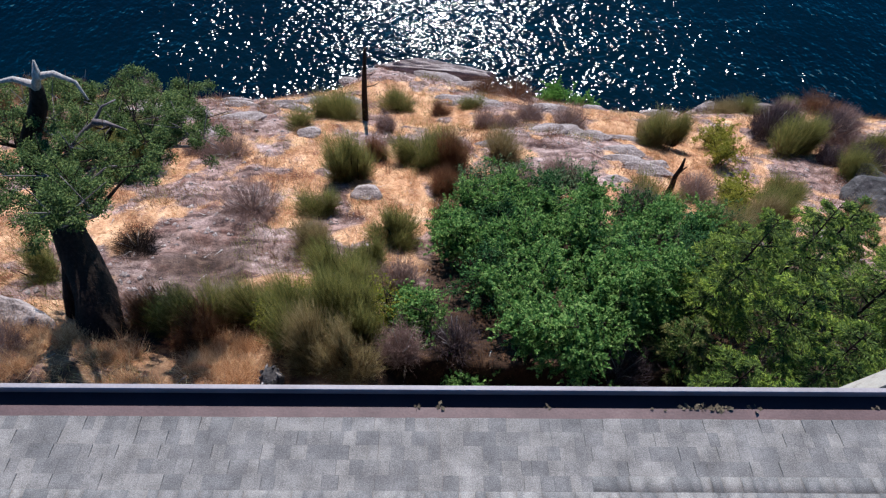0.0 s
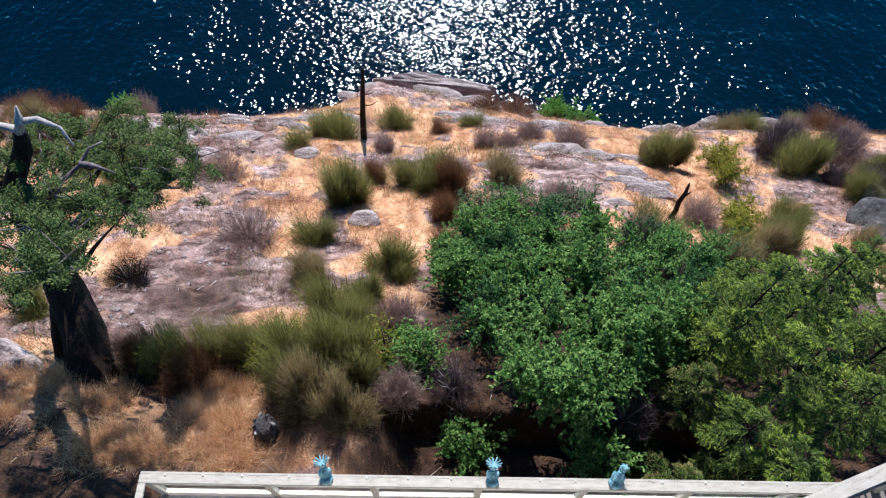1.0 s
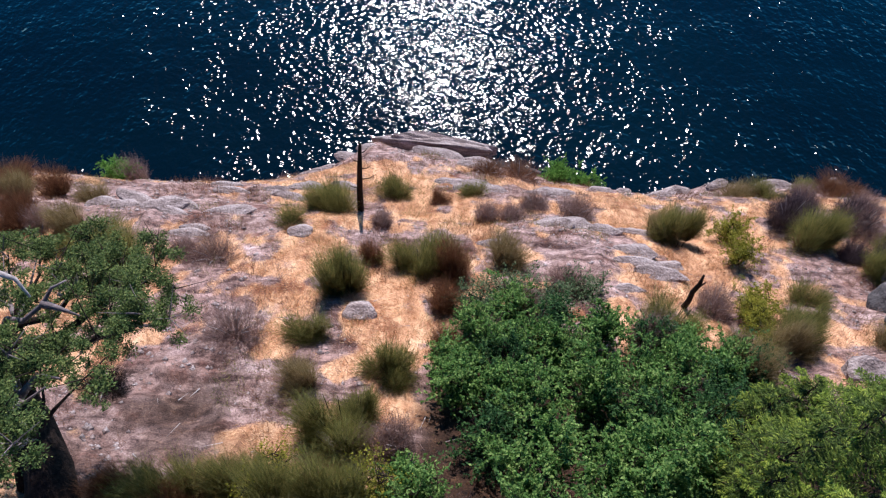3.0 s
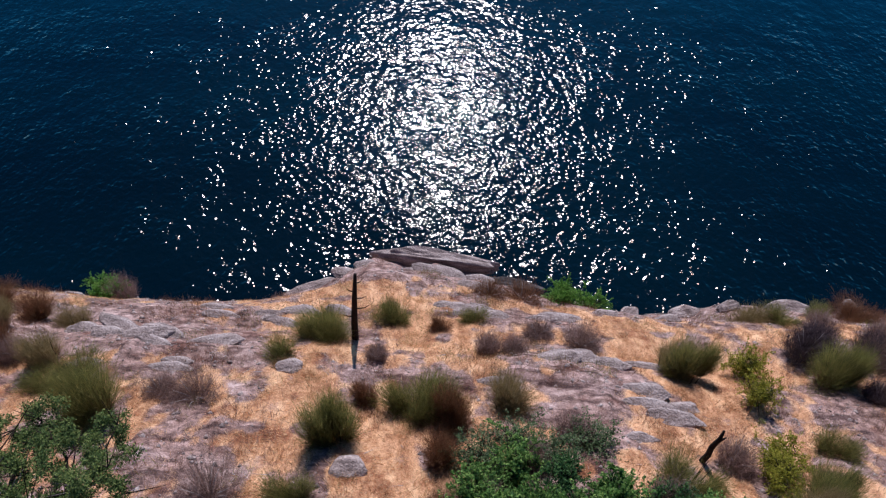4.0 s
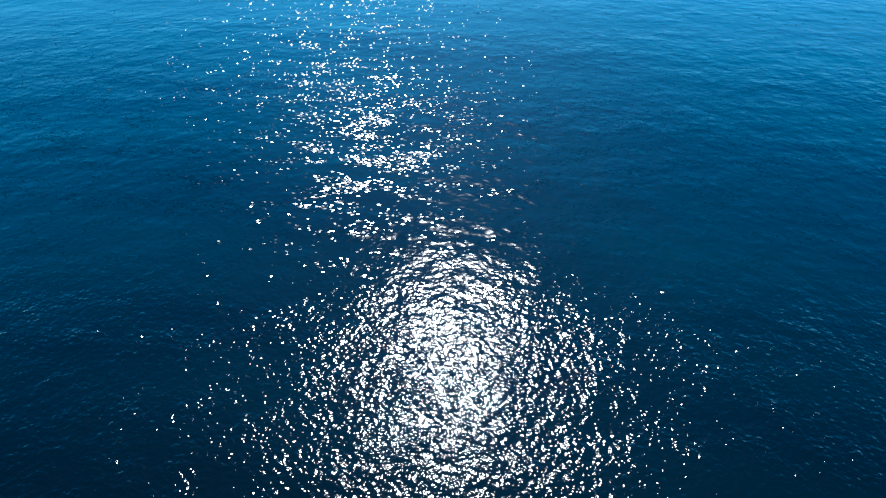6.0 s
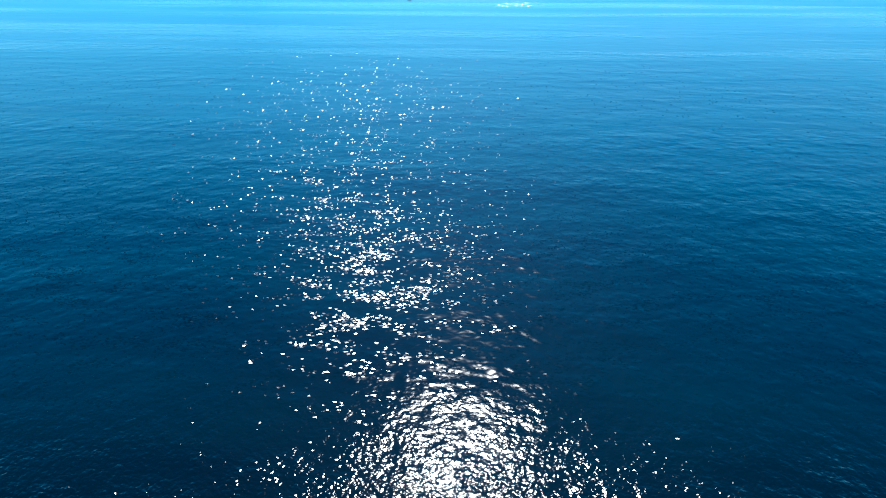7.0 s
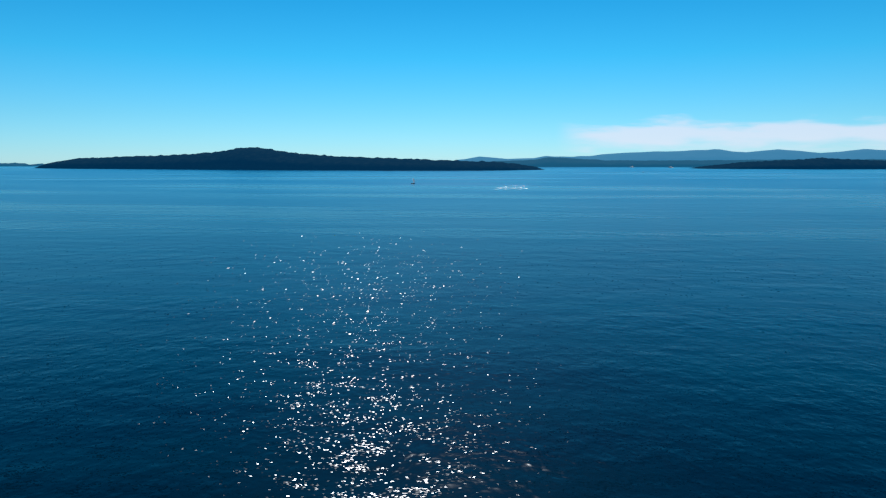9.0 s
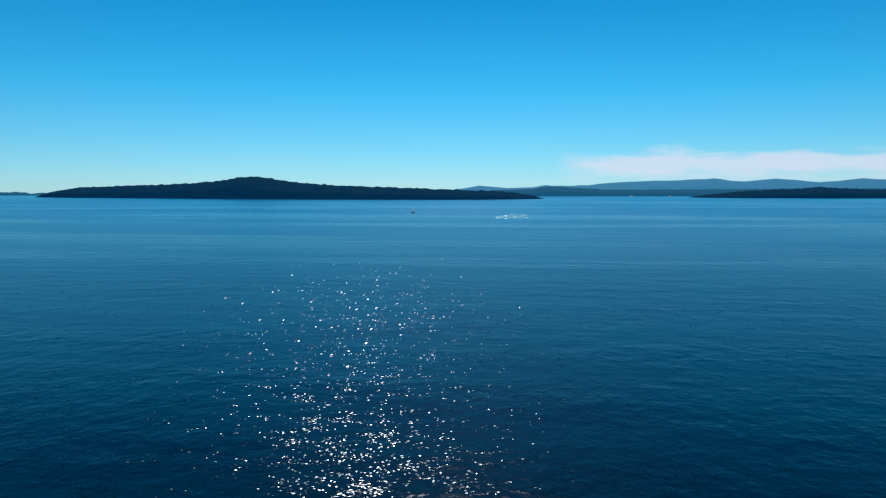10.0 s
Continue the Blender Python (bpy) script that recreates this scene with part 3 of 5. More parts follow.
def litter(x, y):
    """1 where dark leaf litter lies under the bushes, or shade is painted in as dark ground."""
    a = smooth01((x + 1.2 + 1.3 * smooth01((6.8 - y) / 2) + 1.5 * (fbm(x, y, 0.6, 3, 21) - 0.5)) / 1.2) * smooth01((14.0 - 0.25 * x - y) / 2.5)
    # dark soil and painted tree shade around the old tree
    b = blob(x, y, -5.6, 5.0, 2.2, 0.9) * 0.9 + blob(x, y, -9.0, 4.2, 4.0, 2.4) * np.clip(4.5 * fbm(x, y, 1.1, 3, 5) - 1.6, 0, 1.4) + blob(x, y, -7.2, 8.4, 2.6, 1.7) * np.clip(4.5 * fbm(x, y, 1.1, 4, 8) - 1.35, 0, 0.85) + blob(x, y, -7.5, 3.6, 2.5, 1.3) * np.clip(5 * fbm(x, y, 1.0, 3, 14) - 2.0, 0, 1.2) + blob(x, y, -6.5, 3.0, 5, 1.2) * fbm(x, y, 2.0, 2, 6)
    # shade between the straw heaps, painted as dark ground
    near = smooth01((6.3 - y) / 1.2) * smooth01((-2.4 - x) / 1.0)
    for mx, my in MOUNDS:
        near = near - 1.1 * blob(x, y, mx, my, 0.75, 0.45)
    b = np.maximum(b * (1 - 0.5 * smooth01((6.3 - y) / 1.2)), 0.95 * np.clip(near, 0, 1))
    # shade below the deck and in the hollow is painted in too
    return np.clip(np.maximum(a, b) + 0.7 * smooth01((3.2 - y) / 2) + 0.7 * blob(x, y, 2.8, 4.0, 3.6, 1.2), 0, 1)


def ground_z(x, y):
    x, y = np.asarray(x, float), np.asarray(y, float)
    s = shelf(x, y)
    z = np.interp(s, PROFILE_Y, PROFILE_Z)
    rocky = 1 - cover(x, y)
    z = z - smooth01((x - 5) / 6) * np.exp(-((y - 17.5) / 4) ** 2)
    z = z + (fbm(x, y, 0.22, 4, 2) - 0.5) * 0.6 * smooth01((y - 3) / 4)
    ledge = np.abs(fbm(x + 0.35 * y, y, 0.55, 4, 30) - 0.5)
    z = z + rocky * (0.55 * (0.16 - ledge) + 0.35 * (fbm(x, y, 1.7, 3, 40) - 0.5)) + (1 - rocky) * 0.16 * (fbm(x, y, 2.4, 2, 44) - 0.5)
    step = (fbm(x, y, 0.42, 3, 60) - 0.5) * 2.2 * np.exp(-((s - 27.6) / 1.4) ** 2)
    hollow = smooth01((x + 1.7) / 1.0) * smooth01((6.6 - x) / 1.5) * smooth01((5.05 + 0.5 * (fbm(x, y, 0.9, 2, 77) - 0.5) - y) / 0.55) * smooth01((y - 0.3) / 2.2)
    return z + step - 1.5 * hollow      # a bank drops to a hollow below the deck


def gz(x, y):
    return float(ground_z(np.array([x]), np.array([y]))[0])


def terrain():
    xs = np.concatenate([np.linspace(-70, -27, 60)[:-1], np.arange(-27, 27, 0.13), np.linspace(27, 70, 60)])
    ys = np.concatenate([np.linspace(-60, 2, 40)[:-1], np.arange(2, 33, 0.13), np.linspace(33, 40, 8)])
    gx, gy = np.meshgrid(xs, ys)
    x, y = gx.ravel(), gy.ravel()
    z = ground_z(x, y)
    nx, ny = len(xs), len(ys)
    i = (np.arange(ny - 1)[:, None] * nx + np.arange(nx - 1)).ravel()
    me = mesh_np("slope", np.stack([x, y, z], 1), np.stack([i, i + 1, i + nx + 1, i + nx], 1), M_GROUND, True)
    col = np.ones((len(x), 4), np.float32)
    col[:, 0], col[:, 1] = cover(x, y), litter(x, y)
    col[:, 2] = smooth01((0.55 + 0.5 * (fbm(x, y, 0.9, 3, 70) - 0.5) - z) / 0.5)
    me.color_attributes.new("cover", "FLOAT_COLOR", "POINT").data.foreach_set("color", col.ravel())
    tagged(new("ground", me), "steep dry hillside of straw grass and bare rock", "ground", kind="structure")


terrain()

sea_bm = bmesh.new()
bmesh.ops.create_grid(sea_bm, x_segments=40, y_segments=40, size=1.0, matrix=Matrix.Translation((0, 600, 0)) @ Matrix.Diagonal((4980, 4380, 1, 1)))
tagged(part("water", sea_bm, M_WATER), "deep blue rippled sea glittering in sunlight", "sea", kind="structure")

# ---- far land ----


def ridge(name, xs, ds, hs, mat, thick, label, bumps, rough_h, nseg=900, base=-3.0):
    """A long wooded landform: a heightfield along a curved line of bearings xs (x per unit of y)."""
    t = np.linspace(0, 1, nseg)
    u = np.linspace(xs[0], xs[-1], nseg)
    d, h = np.interp(u, xs, ds), np.interp(u, xs, hs)
    rows = []
    prof = [(0.0, 0.0), (0.03, 0.30), (0.15, 0.55), (0.35, 0.8), (0.6, 1.0), (1.0, 0.3)]
    for w, k in prof:
        crown = rough_h * (vnoise(t * nseg, w * 40 + 0 * t, bumps, 3) - 0.3) + 1.6 * rough_h * (vnoise(t * nseg, 0 * t + w * 9, bumps * 0.17, 5) - 0.5)
        z = np.where(h > 0.5, h * k + (crown * min(1, k * 3) * np.clip(h / 12, 0, 1)), 0.0) + (base if k == 0 else 0)
        if w == 1.0:
            z = z * 0 + base
        dd = d + w * thick
        rows.append(np.stack([u * d + 0 * dd, dd, np.maximum(z, base)], 1))
    v = np.concatenate(rows)
    i = (np.arange(len(prof) - 1)[:, None] * nseg + np.arange(nseg - 1)).ravel()
    ob = new(name, mesh_np(name, v, np.stack([i, i + 1, i + nseg + 1, i + nseg], 1), mat, False))
    return tagged(ob, label, "island", kind="structure")


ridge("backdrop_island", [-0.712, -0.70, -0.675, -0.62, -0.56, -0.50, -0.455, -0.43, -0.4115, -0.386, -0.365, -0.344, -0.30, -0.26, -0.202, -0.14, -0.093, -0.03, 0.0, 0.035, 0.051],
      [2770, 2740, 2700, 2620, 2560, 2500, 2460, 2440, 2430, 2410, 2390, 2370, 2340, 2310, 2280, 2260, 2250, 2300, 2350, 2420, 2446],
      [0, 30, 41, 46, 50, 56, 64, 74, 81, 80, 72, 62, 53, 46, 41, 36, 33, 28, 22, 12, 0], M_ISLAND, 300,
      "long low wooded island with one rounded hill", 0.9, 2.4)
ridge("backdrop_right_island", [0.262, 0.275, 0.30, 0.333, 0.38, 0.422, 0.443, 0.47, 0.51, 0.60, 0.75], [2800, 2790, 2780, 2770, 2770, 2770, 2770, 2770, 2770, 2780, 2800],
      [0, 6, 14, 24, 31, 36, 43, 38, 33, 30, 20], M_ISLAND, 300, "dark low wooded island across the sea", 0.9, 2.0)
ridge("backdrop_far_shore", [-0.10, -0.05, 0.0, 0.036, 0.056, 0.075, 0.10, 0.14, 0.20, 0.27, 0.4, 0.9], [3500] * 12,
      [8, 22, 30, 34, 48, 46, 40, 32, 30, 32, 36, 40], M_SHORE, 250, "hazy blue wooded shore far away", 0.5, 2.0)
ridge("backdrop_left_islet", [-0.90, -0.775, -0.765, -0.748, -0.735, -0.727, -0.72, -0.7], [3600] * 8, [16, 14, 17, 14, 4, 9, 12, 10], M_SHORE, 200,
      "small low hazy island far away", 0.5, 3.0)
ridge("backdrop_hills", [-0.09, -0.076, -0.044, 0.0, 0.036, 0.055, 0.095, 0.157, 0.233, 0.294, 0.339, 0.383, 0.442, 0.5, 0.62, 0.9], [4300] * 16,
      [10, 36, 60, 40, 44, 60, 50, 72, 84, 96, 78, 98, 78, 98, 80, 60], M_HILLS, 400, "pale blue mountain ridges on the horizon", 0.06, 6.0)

# ---- plants ----


def broom(x, y, w, h, dry=0.5, green=M_BROOM, label="upright olive-green broom bush on the dry slope"):
    """A bush of many thin upright wands, in a few uneven plumes, with dry stems below."""
    ob = empty("broom_bush", pose(x, y, gz(x, y) - 0.05), label, "bush", "broom bushes on the slope")
    w, h = w * 1.25, h * 1.25
    n = int(1500 * w * max(0.8, h) ** 0.7)
    k = rng.integers(4, 8)
    ang, rad = rng.random(k) * 6.28, np.sqrt(rng.random(k)) * 0.3 * w
    cen = np.stack([rad * np.cos(ang), rad * np.sin(ang)], 1)
    tall = h * rng.uniform(0.4, 1.12, k) * (1.05 - 0.5 * rad / w)
    wide = w * rng.uniform(0.1, 0.24, k)
    pick = rng.integers(0, k, n)
    rad, ang = np.sqrt(rng.random(n)), rng.random(n) * 2 * np.pi
    out = np.stack([rad * np.cos(ang), rad * np.sin(ang)], 1)
    root = np.concatenate([cen[pick] * 0.75 + out * wide[pick][:, None] * 0.5, np.zeros((n, 1))], 1)
    tip = np.concatenate([cen[pick] * 1.1 + out * wide[pick][:, None] * 1.35 + rng.normal(0, 0.075, (n, 2)) * w, (tall[pick] * rng.uniform(0.22, 1.12, n) * (1 - 0.3 * rad ** 2))[:, None]], 1)
    low = root + (tip - root) * rng.uniform(0.3, 0.75, n)[:, None]
    pieces = [blades_np(low, tip, rng.uniform(0.0025, 0.0055, n))]
    m = 3 * n
    pick = rng.integers(0, n, m)
    b = low[pick] + (tip - low)[pick] * rng.uniform(0.0, 0.9, m)[:, None]
    t = b + (tip - low)[pick] * rng.uniform(0.15, 0.4, m)[:, None] + rng.normal(0, 0.055, (m, 3)) * np.array([1, 1, 0.6])
    pieces.append(blades_np(b, t, rng.uniform(0.002, 0.0045, m)))
    part_np("crown", *join_np(pieces), green, ob)
    m = int(n * (0.15 + dry))
    pick = rng.integers(0, n, m)
    v, f = blades_np(root[pick] - np.array([0, 0, 0.12]), root[pick] + (tip - root)[pick] * rng.uniform(0.2, 0.65, m)[:, None] + rng.normal(0, 0.07, (m, 3)), rng.uniform(0.005, 0.01, m))
    part_np("dry_brush", v, f, M_BROOM_DRY, ob, "rust-brown dry stems")
    for _ in range(5):
        a, r = rng.random() * 6.28, rng.random() * w * 0.2
        p0 = Vector((r * math.cos(a), r * math.sin(a), -0.15))
        v, f = tube_np([p0, p0 + Vector((0.05 * math.cos(a), 0.05 * math.sin(a), h * 0.3)), p0 + Vector((0.15 * math.cos(a), 0.15 * math.sin(a), h * 0.55))], [0.02, 0.014, 0.005], 5)
        part_np("stem", v, f, M_BARK, ob)
    return ob


def dead_brush(x, y, w, h, mat=M_TWIG, label="grey-brown leafless dead brush in dry grass", n=1100):
    ob = empty("dead_brush", pose(x, y, gz(x, y) - 0.05), label, "bush", "dead brush on the slope")
    ang, lean = rng.random(n) * 2 * np.pi, np.sqrt(rng.random(n)) * 1.15
    ln = rng.uniform(0.5, 1.0, n)
    root = np.stack([np.cos(ang), np.sin(ang), 0 * ang], 1) * (w * 0.34 * rng.random(n))[:, None]
    tip = root + np.stack([np.cos(ang) * np.sin(lean) * w * 0.34 * ln, np.sin(ang) * np.sin(lean) * w * 0.34 * ln, np.cos(lean) * h * ln + 0.05], 1) + rng.normal(0, 0.07, (n, 3))
    pieces = [blades_np(root, tip, rng.uniform(0.003, 0.008, n))]
    k = 4 * n
    pick = rng.integers(0, n, k)
    b = root[pick] + (tip - root)[pick] * rng.uniform(0.3, 0.95, k)[:, None]
    pieces.append(blades_np(b, b + (tip - root)[pick] * 0.15 + rng.normal(0, 0.09, (k, 3)), rng.uniform(0.0025, 0.006, k)))
    v, f = join_np(pieces)
    part_np("twigwork", v, f, mat, ob)
    for _ in range(5):
        a = rng.random() * 6.28
        d = Vector((math.cos(a) * w * 0.3, math.sin(a) * w * 0.3, h * 0.7))
        v, f = tube_np([(0, 0, -0.15), d * 0.5 + Vector((0, 0, 0.05)), d], [0.025, 0.016, 0.005], 5)
        part_np("branch", v, f, M_GREYWOOD, ob)
    return ob


def crown_leaves(lobes, per_lobe, size, mat_shape=0.5):
    """Leaves on the outside of many lobes (x, y, z, r)."""
    cs, als, ss = [], [], []
    for lx, ly, lz, r in lobes:
        n = int(per_lobe * (r / 0.3) ** 2)
        d = unit(rng.normal(size=(n, 3)) + np.array([0, 0, 0.45]))
        bump = 0.25 + 0.95 * rng.random(n) ** 0.8 * rng.uniform(0.75, 1.25, n)
        cs.append(np.array([lx, ly, lz]) + d * (r * bump)[:, None] * np.array([1, 1, 0.75]))
        als.append(unit(d * np.array([1, 1, 0.5]) + 0.6 * rng.normal(size=(n, 3)) * np.array([1, 1, 0.6])))
        ss.append(size * rng.uniform(0.6, 1.35, n))
    return leaves_np(np.concatenate(cs), np.concatenate(als), np.concatenate(ss), mat_shape)


def shrub(x, y, w, h, mat=M_LEAF, leaf=0.08, per=300, label="dense green leafy shrub on the slope", name="leafy_shrub", group="green shrubs below the deck", spread=0.27, bare=0.45, low=0.5):
    """A many-stemmed shrub: stems fork into twigs, twigs into leafy shoots that point up and out."""
    ob = empty(name, pose(x, y, gz(x, y) - 0.05), label, "shrub", group)
    wood, starts, ways = [], [], []
    for s in range(int(6 + 3 * w)):
        a, lean = rng.random() * 6.28, math.sqrt(rng.random())
        end = Vector((math.cos(a) * lean * w * 0.42, math.sin(a) * lean * w * 0.42, h * (0.95 - 0.4 * lean * lean) * rng.uniform(low, 1.1)))
        root = Vector((rng.normal(0, 0.08), rng.normal(0, 0.08), -0.2))
        mid = root.lerp(end, 0.5) + Vector((0, 0, 0.12 * h))
        tb = tube_np([root, mid, end], [0.032, 0.02, 0.007], 5)
        if s < 5:
            part_np("stem", *tb, M_BARK, ob)
        else:
            wood.append(tb)
        for _ in range(rng.integers(5, 9)):
            k = rng.uniform(bare, 1.05)
            p = mid.lerp(end, (k - 0.5) * 2) if k > 0.5 else root.lerp(mid, k * 2)
            q = p + Vector(rng.normal(0, 0.2, 3) * np.array([1, 1, 0.6]))
            wood.append(tube_np([p, p.lerp(q, 0.6) + Vector((0, 0, 0.02)), q + (q - p) * 0.4], [0.012, 0.008, 0.003], 4))
            out = np.array([q.x, q.y, 0.35 * w]) / (0.4 * w)
            for _ in range(rng.integers(3, 7)):
                starts.append(np.array(q) + rng.normal(0, 0.05, 3))
                ways.append(unit((out * 0.55 + rng.normal(0, 0.75, 3))[None])[0] * rng.uniform(0.7, 2.1) * spread)
    starts, ways = np.array(starts), np.array(ways)
    m = int(per * 0.105)
    u = rng.random((len(starts), m)) ** 0.85
    droop = np.array([0, 0, -0.22]) * (u ** 2)[..., None] * np.linalg.norm(ways, axis=1)[:, None, None]
    puff = rng.normal(0, 0.034, (len(starts), m, 3)) * (1.3 - 0.8 * u)[..., None]
    at_ = (starts[:, None] + ways[:, None] * u[..., None] + droop + puff).reshape(-1, 3)
    al = unit((np.repeat(unit(ways)[:, None], m, 1) * 0.8 + rng.normal(0, 0.75, (len(starts), m, 3))).reshape(-1, 3))
    part_np("crown", *leaves_np(at_, al, leaf * rng.uniform(0.55, 1.25, len(at_)), 0.5), mat, ob)
    part_np("twigwork", *join_np(wood), M_BARK, ob)
    return ob


def cedar(x, y, h, w, mat=M_CEDAR, label="young conifer with drooping yellow-green sprays"):
    """A conifer: straight trunk, uneven tiers of boughs, each a flat frond with side shoots and fine scaly tips."""
    ob = empty("conifer_tree", pose(x, y, gz(x, y) - 0.1, 0, 0, rng.uniform(0, 360)), label, "tree", "conifers below the deck")
    bend = rng.normal(0, 0.15, 2)
    part_np("trunk", *tube_np([(0, 0, -0.2), (bend[0] * 0.4, bend[1] * 0.4, h * 0.5), (bend[0], bend[1], h)], [0.08, 0.04, 0.006], 7), M_BARK, ob)
    wood, cs, als, ss, sunlit = [], [], [], [], []
    boughs = int(9 + 5.0 * h)
    for i in range(boughs):
        k = (i + rng.random()) / boughs
        ln = w * 0.56 * (1.04 - k) ** 0.7 * rng.uniform(0.55, 1.2) + 0.14
        a = i * 2.4 + rng.normal(0, 0.35)
        d = np.array([math.cos(a), math.sin(a), 0])
        side = np.cross(d, [0, 0, 1])
        p0 = np.array([bend[0] * k, bend[1] * k, h * (0.1 + 0.89 * k ** 0.85)])
        rise = rng.uniform(0.05, 0.3) * ln
        p1, p2 = p0 + d * ln * 0.55 + np.array([0, 0, rise]), p0 + d * ln + np.array([0, 0, rise * 0.5 - 0.1 * ln])
        wood.append(tube_np([p0, p1, p2], [0.018, 0.011, 0.004], 4))
        m = int(9 + 17 * ln)
        u = np.linspace(0.2, 1.0, m)
        on = np.where(u[:, None] < 0.55, p0 + (p1 - p0) * (u / 0.55)[:, None], p1 + (p2 - p1) * ((u - 0.55) / 0.45)[:, None])
        flip = np.where(np.arange(m) % 2, 1.0, -1.0)
        sl = (0.1 + 0.36 * ln) * (1.12 - 0.85 * u) * rng.uniform(0.6, 1.3, m)
        way = unit(d * 0.75 + side * flip[:, None] * 0.8 + np.array([0, 0, 1]) * rng.normal(-0.05, 0.22, m)[:, None])
        q = 19
        g = np.linspace(0.05, 1.0, q)
        at_ = on[:, None] + way[:, None] * (sl[:, None] * g)[..., None] + np.array([0, 0, -0.25]) * (sl[:, None] * g ** 2)[..., None] + rng.normal(0, 0.011, (m, q, 3))
        cs.append(at_.reshape(-1, 3))
        als.append((np.repeat(way[:, None], q, 1) + rng.normal(0, 0.38, (m, q, 3))).reshape(-1, 3))
        ss.append(rng.uniform(0.06, 0.125, m * q))
        # outer tips, coloured lighter below as if the sun caught them
        sunlit.append(((g[None] * 0.55 + u[:, None] * 0.75 + rng.normal(0, 0.1, (m, q))) > 0.80).reshape(-1))
    part_np("branchwork", *join_np(wood), M_BARK, ob)
    cs, als, ss, sunlit = np.concatenate(cs), np.concatenate(als), np.concatenate(ss), np.concatenate(sunlit)
    # inner sprays take a darker green that paints in the crown's shade
    part_np("crown", *leaves_np(cs[~sunlit], als[~sunlit], ss[~sunlit], 0.19), M_CEDAR_SHADE, ob, "dark green inner sprays")
    part_np("sunlit_growth", *leaves_np(cs[sunlit], als[sunlit], ss[sunlit], 0.19), mat, ob, "light yellow-green young shoots")
    return ob


def old_tree():
    """The gnarled tree: a thick dark trunk that leans out, a bleached dead top and ragged foliage pads high up."""
    bx, by = -8.25, 5.35
    z0 = gz(bx, by) - 0.1
    ob = empty("gnarled_tree", pose(bx, by, z0), "gnarled old tree with thick dark trunk and bleached dead top", "tree")

    def here(x, y, z):
        return Vector((x - bx, y - by, z - z0))
    trunk = [here(*p) for p in ((-8.15, 5.0, 17.1), (-8.3, 5.35, 17.6), (-8.5, 6.1, 18.0), (-8.95, 6.9, 18.5), (-9.2, 7.5, 19.3), (-9.1, 7.6, 20.5), (-8.75, 7.6, 21.7), (-8.15, 7.9, 22.7), (-7.85, 7.8, 23.3))]
    part_np("trunk", *tube_np(trunk, [0.66, 0.54, 0.45, 0.40, 0.33, 0.26, 0.2, 0.16, 0.11], 18, 0.1), M_BARK, ob, "thick dark trunk", True)
    part_np("trunk", *tube_np([here(*p) for p in ((-9.4, 5.8, 16.8), (-9.35, 6.2, 17.5), (-9.2, 6.7, 18.3), (-9.0, 7.3, 19.6))], [0.26, 0.2, 0.17, 0.1], 9, 0.1), M_BARK, ob, "second slender dark trunk", True)
    dead = [((-7.9, 7.82, 23.25), (-7.6, 7.7, 23.7), (-7.3, 7.75, 23.75), (-6.95, 7.7, 23.6), (-6.8, 7.55, 23.3)), ((-7.8, 7.78, 23.35), (-8.1, 7.7, 23.6), (-8.7, 7.6, 23.5)), ((-7.6, 7.7, 23.7), (-7.55, 7.8, 24.0))]
    for line in dead:
        part_np("dead_limb", *tube_np([here(*p) for p in line], list(np.linspace(0.09, 0.018, len(line))), 7, 0.14), M_GREYWOOD, ob, "bleached bare limb")
    for line in (((-8.6, 7.6, 21.0), (-8.2, 7.9, 21.6), (-7.7, 7.75, 21.9), (-7.35, 8.0, 22.1), (-7.15, 8.2, 22.35), (-6.9, 8.35, 22.4)), ((-7.35, 8.0, 22.1), (-7.0, 7.9, 22.2), (-6.6, 7.8, 22.15)),
                 ((-8.7, 7.4, 20.0), (-7.7, 6.6, 21.2), (-7.0, 6.2, 22.3), (-6.5, 6.0, 22.9), (-6.1, 6.15, 23.2)), ((-6.7, 6.05, 22.7), (-6.6, 5.6, 23.1), (-6.2, 5.4, 23.2)), ((-7.0, 6.2, 22.3), (-6.6, 6.5, 22.7), (-6.1, 6.4, 22.9))):
        part_np("dead_limb", *tube_np([here(*p) for p in line], list(np.linspace(0.075, 0.014, len(line))), 7, 0.2), M_OLDWOOD, ob, "gnarled grey limb")
    pads = [(-9.3, 9.6), (-8.7, 9.8), (-8.6, 9.0), (-8.0, 9.2), (-7.4, 9.1), (-6.7, 8.9), (-6.7, 10.0), (-6.5, 10.3), (-6.9, 9.7), (-6.1, 8.8), (-5.8, 9.1), (-5.4, 8.8), (-5.3, 8.1), (-6.2, 8.0),
            (-6.1, 8.3), (-5.5, 7.9), (-5.9, 7.2), (-5.9, 7.5), (-8.3, 8.1), (-8.6, 7.4), (-7.7, 8.2), (-7.4, 8.6)]
    pads += [(-7.6, 7.0), (-7.6, 6.6), (-7.0, 6.7), (-6.7, 6.9), (-6.8, 7.2), (-6.9, 5.8), (-6.5, 5.7), (-6.4, 6.5), (-6.7, 5.2), (-6.3, 5.3), (-5.7, 6.4), (-6.3, 4.8),
             (-9.3, 7.9), (-8.3, 6.4), (-7.2, 5.1), (-8.1, 5.7), (-9.4, 7.3), (-7.9, 9.8), (-6.8, 8.4), (-9.9, 8.6), (-9.8, 6.6), (-10.2, 7.6), (-9.6, 10.1), (-9.0, 10.2), (-8.4, 10.1), (-7.8, 10.2), (-9.9, 9.4), (-7.2, 9.7), (-6.6, 5.0), (-6.0, 5.2), (-7.0, 5.4)]
